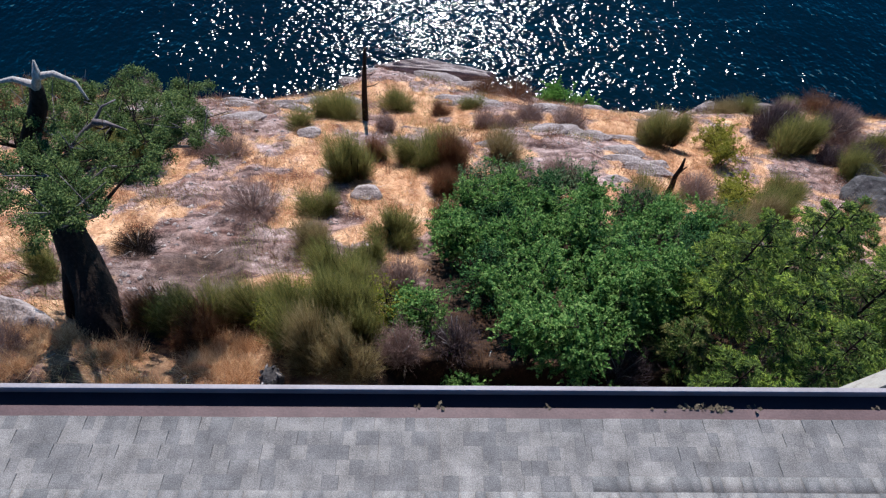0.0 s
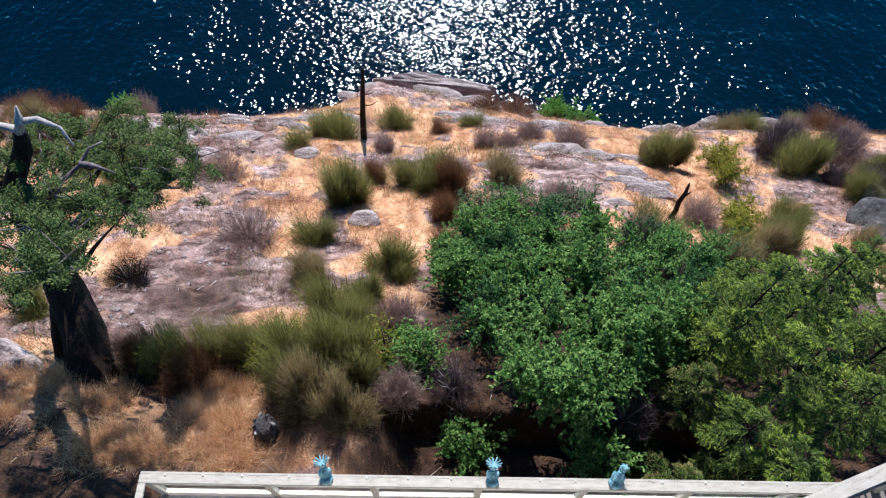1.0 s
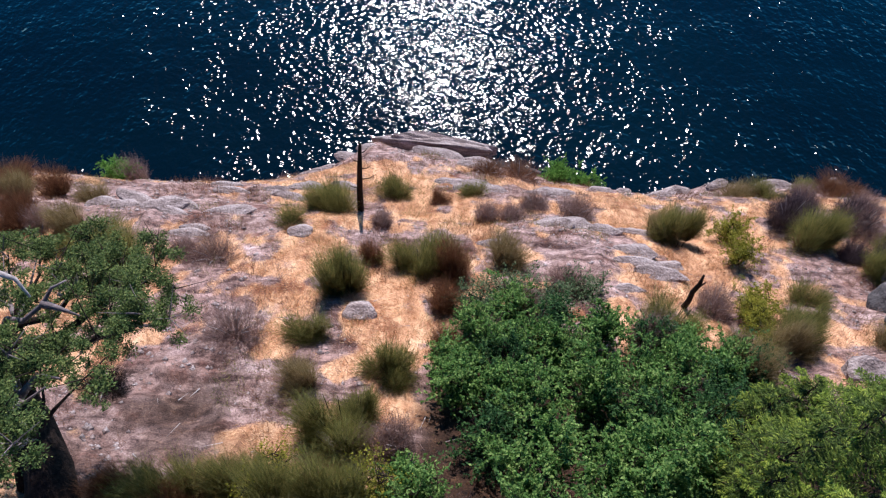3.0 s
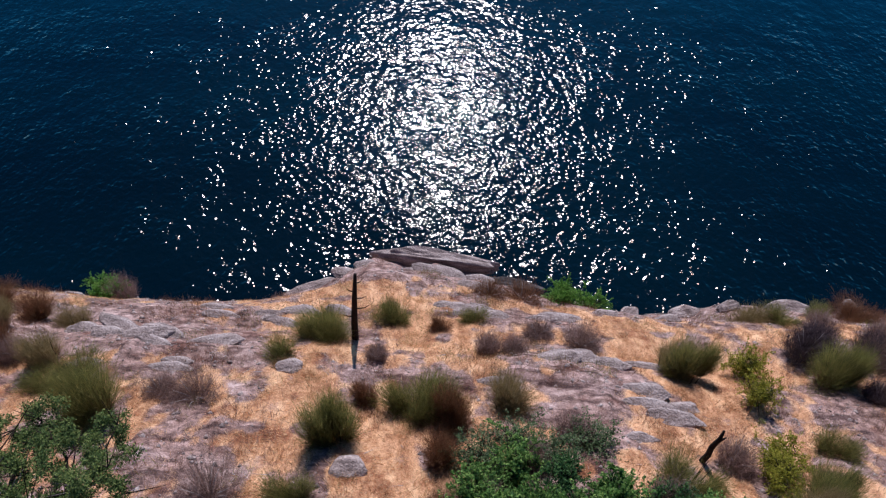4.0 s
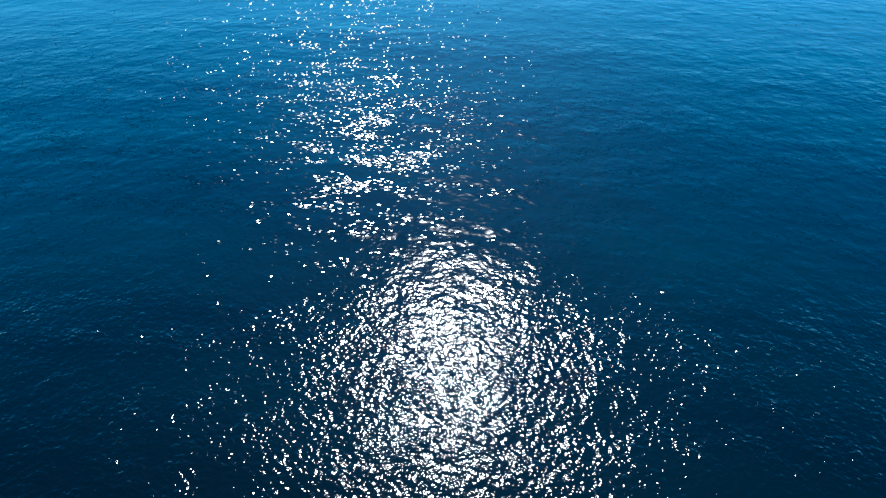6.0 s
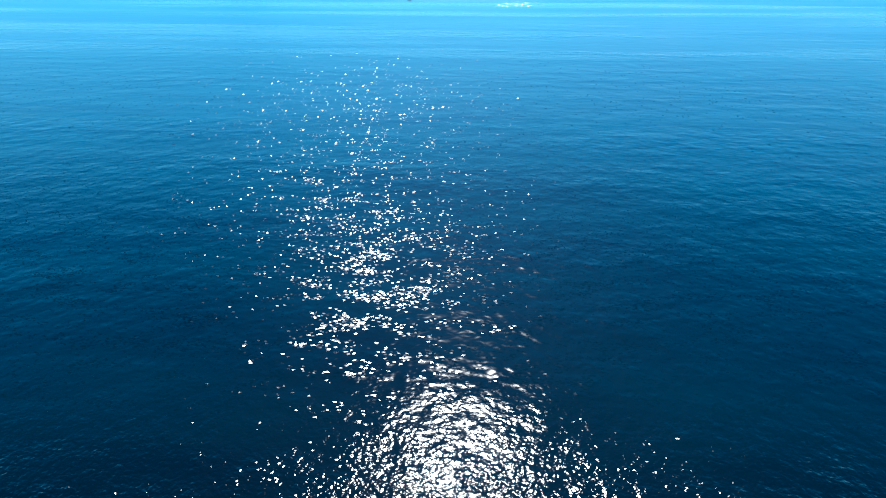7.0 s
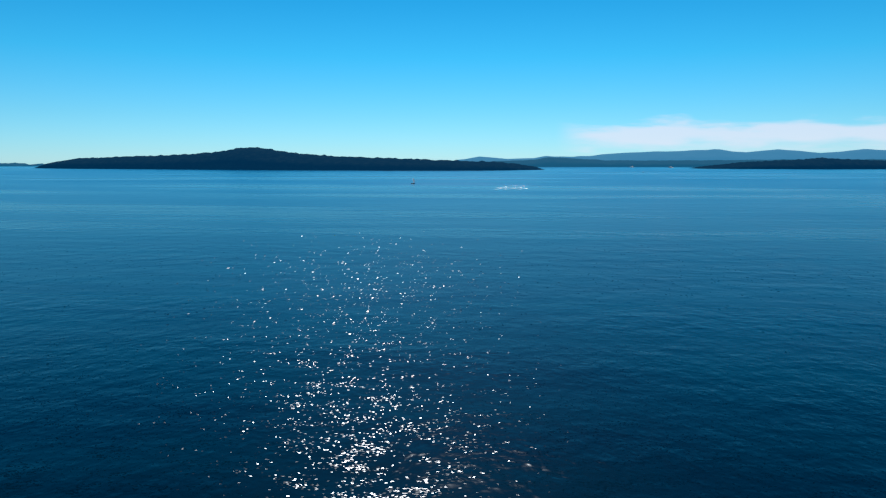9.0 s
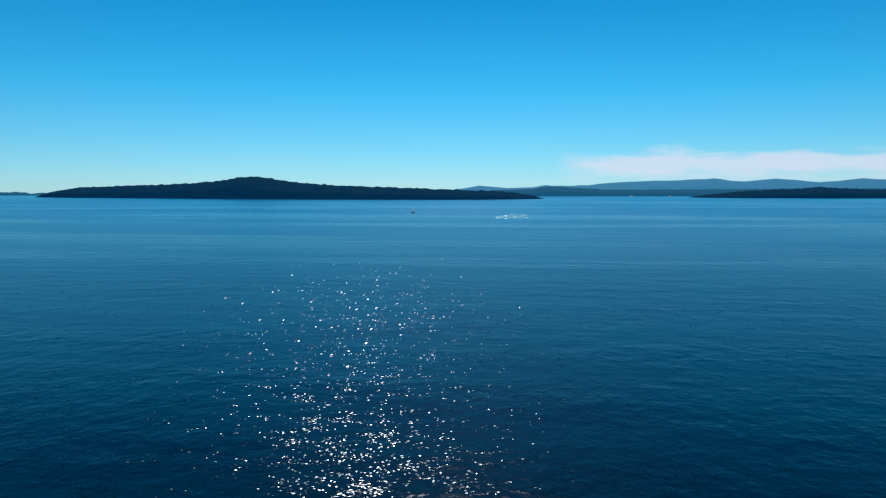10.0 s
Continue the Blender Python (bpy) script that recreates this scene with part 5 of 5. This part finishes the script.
def loose_stones(n):
    """Broken stones on the bare rock."""
    x, y = rng.uniform(-24, 22, n), rng.uniform(5.5, 27.5, n)
    keep = (cover(x, y) < 0.45) & (litter(x, y) < 0.4)
    x, y = x[keep], y[keep]
    n = len(x)
    size = 0.03 + 0.10 * rng.random(n) ** 3
    c = np.stack([x, y, ground_z(x, y)], 1)
    oct_v = np.array([(1, 0, 0), (-1, 0, 0), (0, 1, 0), (0, -1, 0), (0, 0, 0.7), (0, 0, -0.7)])
    oct_f = np.array([(0, 2, 4), (2, 1, 4), (1, 3, 4), (3, 0, 4), (2, 0, 5), (1, 2, 5), (3, 1, 5), (0, 3, 5)])
    v = c[:, None, :] + oct_v[None] * size[:, None, None] * rng.uniform(0.6, 1.4, (n, 6, 1)) * np.array([1, 1, 0.8])
    f = oct_f[None] + 6 * np.arange(n)[:, None, None]
    tagged(part_np("loose_stones", v.reshape(-1, 3), f.reshape(-1, 3), M_ROCK), "small broken stones on bare rock", "stones", kind="stuff")


def fallen_sticks(n):
    """Grey sticks on the slope."""
    x, y = rng.uniform(-14, 16, n), rng.uniform(3.0, 24, n)
    a, ln = rng.random(n) * 6.28, rng.uniform(0.15, 0.6, n)
    x2, y2 = x + np.cos(a) * ln, y + np.sin(a) * ln
    base, tip = np.stack([x, y, ground_z(x, y) + 0.03], 1), np.stack([x2, y2, ground_z(x2, y2) + 0.05], 1)
    tagged(part_np("fallen_sticks", *blades_np(base, tip, rng.uniform(0.008, 0.02, n)), M_GREYWOOD), "grey fallen sticks on the ground", "sticks", kind="stuff")


loose_stones(9000)
fallen_sticks(500)
grass()
tussocks()
weeds("dry_weeds", 150000, 120, M_BROOM_DRY, 0.57, 0.2, 0.55, "rust-brown dry weeds in patches")
weeds("grey_weeds", 100000, 150, M_TWIG, 0.575, 0.2, 0.5, "grey dead weeds in patches")
weeds("green_weeds", 110000, 170, M_BROOM, 0.60, 0.2, 0.5, "sparse olive weeds in patches")

# ---- the house ----
# everything on the roof is turned with the eave line
HOUSE = pose(0, 0.93, 0, 0, 0, 3.2)
EAVE_Z, PITCH = 28.16, math.tan(radians(22))


house = empty("house", HOUSE, "house with grey shingled roof above the slope", "house")
bm = bmesh.new()   # two roof slopes as thick slabs, local y from the eave back to the far eave
L, R, RUN, y0 = -5.6, 6.2, 5.6, -0.255
rz = EAVE_Z + RUN * PITCH
prof = [(y0, EAVE_Z - 0.02), (y0 - RUN, rz), (y0 - 2 * RUN, EAVE_Z - 0.02), (y0 - 2 * RUN, EAVE_Z - 0.2), (y0 - RUN, rz - 0.18), (y0, EAVE_Z - 0.2)]
a = [bm.verts.new((L, y, z)) for y, z in prof]
b = [bm.verts.new((R, y, z)) for y, z in prof]
for i in range(6):
    bm.faces.new((a[i], a[(i + 1) % 6], b[(i + 1) % 6], b[i]))
for q in (a, b):
    bm.faces.new((q[0], q[1], q[4], q[5]))
    bm.faces.new((q[1], q[2], q[3], q[4]))
bmesh.ops.recalc_face_normals(bm, faces=bm.faces)
roof = part("roof", bm, M_DRIP, house, "grey asphalt shingle roof")
bm = bmesh.new()
add_box(bm, L + 0.5, R - 0.5, -0.9 - 2 * RUN + 1.2, -0.95, 19.0, EAVE_Z - 0.19)
wall = part("wall", bm, M_WALL, house, "pale plastered house wall")
for wx in (-3.2, 0.3, 3.8):
    win = box_part("window", (wx - 0.8, wx + 0.8, -0.97, -0.93, 25.9, 27.3), M_WHITE, house, "white framed window")
    box_part("pane", (wx - 0.72, wx + 0.72, -0.945, -0.92, 25.98, 27.22), M_GLASS, win, "", 0.0)
drip = box_part("drip_edge", (L, R, -0.27, -0.143, EAVE_Z - 0.03, EAVE_Z - 0.012), M_DRIP, house, "brown metal drip edge", 0.003)


def gutter(parent, x0, x1, y_in, y_out, z, label):
    """An open trough: back, floor, front with rolled lip, end caps and dark inside."""
    d = 0.11
    g = box_part("gutter", (x0, x1, y_out - 0.014, y_out, z - d, z), M_GUTTER, parent, label, 0.004)
    box_part("lip", (x0, x1, y_out - 0.02, y_out + 0.018, z - 0.004, z + 0.012), M_GUTTER, g, "pale rolled lip", 0.005)
    # floor and back are near-black all over
    box_part("floor", (x0, x1, y_in, y_out - 0.014, z - d, z - d + 0.01), M_TROUGH, g, "dark gutter floor", 0.0)
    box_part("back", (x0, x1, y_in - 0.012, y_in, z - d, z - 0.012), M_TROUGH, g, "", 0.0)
    for x in (x0, x1):
        box_part("end_cap", (x - 0.006, x + 0.006, y_in - 0.012, y_out, z - d, z + 0.004), M_GUTTER, g, "", 0.0)
    return g


top_gutter = gutter(house, L, R, -0.146, 0.0, EAVE_Z - 0.01, "pale metal eaves gutter with dark trough")

# leaf litter caught in the gutter
for gx, gw, gn in ((1.98, 0.12, 60), (0.82, 0.02, 5), (0.04, 0.015, 4), (-0.13, 0.02, 4), (2.32, 0.03, 5), (3.2, 0.02, 3)):
    c = np.stack([rng.normal(0, gw, gn), rng.normal(0, 0.012, gn), rng.uniform(0.0, 0.018, gn)], 1)
    ob = part_np("leaf_litter", *leaves_np(c, rng.normal(size=(gn, 3)) * np.array([1, 1, 0.3]), rng.uniform(0.02, 0.05, gn), 0.7), M_DEBRIS)
    ob.matrix_world = HOUSE @ pose(gx, -0.138, EAVE_Z - 0.02)
    tagged(ob, "dry brown leaf litter caught in the gutter", "leaves", "gutter litter", "stuff")

# lower eave over the deck
porch = empty("porch_roof", pose(0.05, 1.46, 0, 0, 0, 3.2), "lower porch roof with gutter above the deck", "roof")
bm = bmesh.new()
v = [bm.verts.new(p) for p in ((-4.2, -0.16, 25.98), (4.3, -0.16, 25.98), (4.3, -1.5, 26.3), (-4.2, -1.5, 26.3), (-4.2, -0.16, 25.86), (4.3, -0.16, 25.86), (4.3, -1.5, 26.18), (-4.2, -1.5, 26.18))]
for q in ((0, 1, 2, 3), (7, 6, 5, 4), (0, 4, 5, 1), (1, 5, 6, 2), (2, 6, 7, 3), (3, 7, 4, 0)):
    bm.faces.new([v[i] for i in q])
part("slab", bm, M_DRIP, porch, "brown porch roof covering")
gutter(porch, -4.25, 4.33, -0.13, 0.0, 26.0, "pale gutter with dark trough")
box_part("hanger", (1.40, 1.50, -0.14, 0.0, 25.992, 26.016), M_GUTTER, porch, "white gutter strap", 0.003)
for px in (-4.0, 4.1):
    box_part("post", (px - 0.06, px + 0.06, -0.4, -0.28, 20.6, 25.9), M_WHITE, porch, "cream square post")

# ---- deck and its railing ----
DECK_Z, CAP_Z = 20.65, 21.70
deck = empty("deck", pose(0, 2.62, 0, 0, 0, 2.6), "timber deck on posts below the eave", "deck")
X0, X1 = -4.80, 6.3
box_part("fascia", (X0, X1, -0.10, -0.05, DECK_Z - 0.28, DECK_Z - 0.0), M_WHITE, deck, "cream painted deck fascia")
for i in range(21):
    y = -0.11 - i * 0.145
    box_part("board", (X0, X1, y - 0.138, y, DECK_Z - 0.04, DECK_Z), M_DECK, deck, "", 0.004)
for px in (-4.5, -1.5, 1.5, 4.5, 6.0):
    box_part("post", (px - 0.08, px + 0.08, -0.30, -0.14, 16.8, DECK_Z - 0.04), M_DECK, deck, "dark timber support post")

railing = empty("deck_railing", pose(0, 2.62, 0, 0, 0, 2.6), "cream painted deck railing with glass panels", "railing")
bm = bmesh.new()
add_box(bm, X0, X1, -0.155, -0.012, CAP_Z - 0.045, CAP_Z, 0.008)
part("cap", bm, M_WHITE, railing, "flat cream top rail")
box_part("cap_edge", (X0, X1, -0.012, 0.03, CAP_Z - 0.04, CAP_Z - 0.012), M_WHITE, railing, "cream edge strip")
box_part("end_cap_rail", (X0, X0 + 0.12, -2.2, -0.157, CAP_Z - 0.045, CAP_Z), M_WHITE, railing, "cream side rail")
box_part("bottom_rail", (X0, X1, -0.13, -0.05, DECK_Z + 0.09, DECK_Z + 0.14), M_WHITE, railing, "cream bottom rail")
box_part("middle_rail", (X0, X1, -0.12, -0.06, CAP_Z - 0.34, CAP_Z - 0.29), M_WHITE, railing, "cream middle rail")
posts = [X0 + 0.08] + [-2.81 + 1.7 * i for i in range(6)]
for px in posts:
    box_part("post", (px - 0.055, px + 0.055, -0.14, -0.035, DECK_Z, CAP_Z - 0.046), M_WHITE, railing, "cream square post")
for p, q in zip(posts, posts[1:]):
    box_part("pane", (p + 0.056, q - 0.056, -0.094, -0.086, DECK_Z + 0.141, CAP_Z - 0.341), M_GLASS, railing, "clear glass panel", 0.0).visible_shadow = False

# small clips of a light string along the rail
for i in range(16):
    x = X0 + 0.35 + i * 0.66 + rng.uniform(-0.06, 0.06)
    bm = bmesh.new()
    bmesh.ops.create_uvsphere(bm, u_segments=8, v_segments=6, radius=0.018)
    ob = part("string_light", bm, M_BULB)
    ob.matrix_world = deck.matrix_basis @ pose(x, -0.02, CAP_Z + 0.008)
    tagged(ob, "small pale bulb clipped to the top rail", "light", "string of rail lights")


def crest_statue(x, y, z, turn, lean, petals):
    """A verdigris beast that leans out over the rail: ribbed body, head with a ring of rounded petals; one plain mesh."""
    bm = bmesh.new()

    def lump(c, s, sub=2):
        bmesh.ops.create_icosphere(bm, subdivisions=sub, radius=1.0, matrix=Matrix.Translation(c) @ Matrix.Diagonal((*s, 1)))
    lump((0, 0, 0.05), (0.10, 0.09, 0.07))
    lump((0, 0, 0.22), (0.075, 0.07, 0.16), 3)
    lump((0, 0.01, 0.42), (0.07, 0.065, 0.08), 3)
    lump((0, 0.07, 0.40), (0.035, 0.05, 0.035))
    for s in (-1, 1):
        lump((0.085 * s, 0.03, 0.2), (0.028, 0.05, 0.09))
        lump((0.07 * s, 0.02, 0.06), (0.045, 0.07, 0.04))
        lump((0.035 * s, 0.055, 0.46), (0.018, 0.018, 0.018), 1)
    for k in range(6):
        lump((0, -0.012, 0.10 + 0.05 * k), (0.082 - 0.004 * k, 0.078 - 0.004 * k, 0.012))
    n = 11 if petals else 5
    for k in range(n):
        a = 2 * math.pi * k / n
        ln = 0.13 if petals else 0.07
        m = Matrix.Translation((0, -0.02, 0.45)) @ Matrix.Rotation(a, 4, "Z") @ Matrix.Rotation(radians(62), 4, "Y") @ Matrix.Translation((0, 0, ln * 0.6))
        bmesh.ops.create_cone(bm, cap_ends=True, segments=7, radius1=0.024, radius2=0.012, depth=ln, matrix=m)
        lump(tuple(m @ Vector((0, 0, ln * 0.5))), (0.018, 0.018, 0.018), 1)
    sh = Vector((turn, 1, 2))
    for v in bm.verts:
        v.co *= 1 + 0.05 * noise.noise(v.co * 24 + sh)
    ob = part("garden_statue", bm, M_PATINA, smooth=True)
    ob.matrix_world = pose(x, y, z - 0.02, 0, 0, turn) @ pose(0, 0, 0, -lean, 0, 0) @ Matrix.Scale(0.92, 4)
    return tagged(ob, "blue-green verdigris bronze garden statue on the rail", "statue", "statues on the deck rail")


crest_statue(-1.81, 2.445, CAP_Z, 18, 34, True)
crest_statue(0.79, 2.56, CAP_Z, 0, 34, True)
crest_statue(2.70, 2.65, CAP_Z, -28, 40, False)

# ---- side balcony with its slanting rail ----
BAL = pose(4.15, 1.93, 0, 0, 0, 23.5)
BZ = 24.8
balcony = empty("side_balcony", BAL, "upper side balcony with cream rail and dark balusters", "balcony")
box_part("cap", (-0.5, 4.6, -0.09, 0.085, BZ - 0.05, BZ), M_WHITE, balcony, "broad cream top rail")
box_part("bottom_rail", (0.1, 4.6, -0.04, 0.02, BZ - 0.95, BZ - 0.9), M_DARKMETAL, balcony, "dark bottom rail")
for i in range(40):
    x = 0.75 + i * 0.095
    box_part("baluster", (x - 0.011, x + 0.011, -0.021, 0.001, BZ - 0.9, BZ - 0.05), M_DARKMETAL, balcony, "", 0.0)
bm = bmesh.new()
v = [bm.verts.new(p) for p in ((0.75, 0.08, 0), (4.6, 0.08, 0), (4.6, -2.6, 0), (1.5, -2.6, 0))]
f = bm.faces.new(v)
bmesh.ops.translate(bm, verts=bm.verts, vec=(0, 0, BZ - 1.02))
r = bmesh.ops.extrude_face_region(bm, geom=[f])
bmesh.ops.translate(bm, verts=[e for e in r["geom"] if isinstance(e, bmesh.types.BMVert)], vec=(0, 0, -0.16))
bmesh.ops.recalc_face_normals(bm, faces=bm.faces)
part("floor", bm, M_DECK, balcony, "dark balcony floor")
box_part("post", (4.4, 4.54, -0.2, -0.06, 17.0, BZ - 1.18), M_DECK, balcony, "dark timber support post")
lounger = empty("garden_chair", BAL @ pose(1.75, -0.42, BZ - 1.02), "garden chair with striped teal cushions on the balcony", "chair")
box_part("seat", (-0.28, 0.28, -0.28, 0.28, 0.36, 0.42), M_WHITE, lounger)
box_part("cushion", (-0.26, 0.26, -0.26, 0.26, 0.42, 0.52), M_TEAL, lounger, "teal seat cushion", 0.03)
for k in range(5):
    box_part("back_cushion", (-0.26 + k * 0.105, -0.165 + k * 0.105, 0.2, 0.3, 0.45, 0.95), M_TEAL if k % 2 == 0 else M_WHITE, lounger, "teal and white striped back cushion", 0.02)
for lx in (-0.25, 0.25):
    for ly in (-0.25, 0.25):
        box_part("leg", (lx - 0.025, lx + 0.025, ly - 0.025, ly + 0.025, 0, 0.36), M_WHITE, lounger)

# ---- boats ----


def hull_mesh(ln, wd, ht, mat, parent, label):
    bm = bmesh.new()
    rings = []
    for k in range(9):
        u = k / 8
        w = wd * 0.5 * math.sin(math.pi * min(1, 0.25 + u * 0.75)) ** 0.7 + 0.02
        rings.append([bm.verts.new(((u - 0.5) * ln, s * w * q, z)) for s, q, z in ((-1, 1, ht), (-1, 0.6, -0.2), (1, 0.6, -0.2), (1, 1, ht))])
    for p, q in zip(rings, rings[1:]):
        for i in range(4):
            bm.faces.new((p[i], p[(i + 1) % 4], q[(i + 1) % 4], q[i]))
    bm.faces.new(rings[0])
    bm.faces.new(rings[-1][::-1])
    bmesh.ops.recalc_face_normals(bm, faces=bm.faces)
    return part("hull", bm, mat, parent, label)


def sail(parent, pts, thick=0.03):
    bm = bmesh.new()
    a = [bm.verts.new(p) for p in pts]
    b = [bm.verts.new((p[0], p[1] + thick, p[2])) for p in pts]
    bm.faces.new(a)
    bm.faces.new(b[::-1])
    n = len(pts)
    for i in range(n):
        bm.faces.new((a[i], b[i], b[(i + 1) % n], a[(i + 1) % n]))
    part("sail", bm, M_SAIL, parent, "white sail")


yacht = empty("sailboat", pose(-134, 1000, 0, 0, 0, 62), "small sailboat with dark hull and white sail", "boat")
hull_mesh(8.5, 2.6, 1.0, M_HULL, yacht, "dark hull")
part_np("mast", *tube_np([(0.4, 0, 0.5), (0.4, 0, 5), (0.4, 0, 9.2)], [0.09, 0.08, 0.05], 6), M_SAIL, yacht)
sail(yacht, [(0.3, 0, 1.6), (-0.9, 0.1, 5.5), (0.3, 0, 9.0)])
sail(yacht, [(0.5, 0, 1.4), (3.6, 0.1, 1.3), (0.5, 0, 8.0)])
for bx, by, s, turn in ((706, 3180, 2.2, 10), (870, 3150, 1.6, 170), (560, 3300, 2.0, 20), (-150, 1130, 0.45, 90), (360, 1950, 0.8, 60)):
    boat = empty("motorboat", pose(bx, by, 0, 0, 0, turn), "small white motorboat far out on the sea", "boat", "distant boats")
    hull_mesh(9 * s, 3 * s, 1.3 * s, M_SAIL, boat, "white hull")
    box_part("cabin", (-2 * s, 1.5 * s, -1 * s, 1 * s, 1.2 * s, 2.8 * s), M_SAIL, boat, "white cabin", 0.1)

# ---- roof shingles ----
unit_bm = bmesh.new()
add_box(unit_bm, -0.5, 0.5, 0, 1, -1, 0)
for v in unit_bm.verts:
    if v.co.y < 0.5 and v.co.z > -0.5:
        v.co.z = 0.0
    if v.co.y > 0.5 and v.co.z > -0.5:
        v.co.z = -0.75
unit_me = bpy.data.meshes.new("shingle")
unit_bm.to_mesh(unit_me)
unit_bm.free()
unit_me.materials.append(M_SHINGLE)
EXPO = 0.118
slope_a = math.atan(PITCH)
near_count = 0
rest_v, rest_f, base_n = [], [], 0
cube_v = np.array([v.co[:] for v in unit_me.vertices])
cube_f = np.array([p.vertices[:] for p in unit_me.polygons])
for row in range(48):
    x = L - rng.uniform(0, 0.2)
    while x < R:
        w = rng.choice([0.07, 0.09, 0.11, 0.13, 0.16])
        up = rng.choice([0.004, 0.013])
        xa, xb = max(x, L), min(x + w, R)
        x += w
        if xb - xa < 0.02:
            continue
        s = row * EXPO
        m = Matrix.Translation(((xa + xb) / 2, -0.222 - s * math.cos(slope_a), EAVE_Z - 0.012 + s * math.sin(slope_a) + up)) @ Matrix.Rotation(math.pi, 4, "Z") @ Matrix.Rotation(slope_a, 4, "X") @ Matrix.Diagonal((xb - xa - 0.0012, EXPO * 1.06, up + 0.012, 1))
        if row < 6 and -3.5 < x < 3.7 and near_count < 300:
            ob = new("shingle", unit_me)
            ob.parent = roof
            ob.matrix_local = m
            near_count += 1
        else:
            mm = np.array(m)
            rest_v.append(cube_v @ mm[:3, :3].T + mm[:3, 3])
            rest_f.append(cube_f + base_n)
            base_n += 8
tagged(part_np("shingle_field", np.concatenate(rest_v), np.concatenate(rest_f), M_SHINGLE, roof), "grey asphalt shingles in rows", kind="stuff")
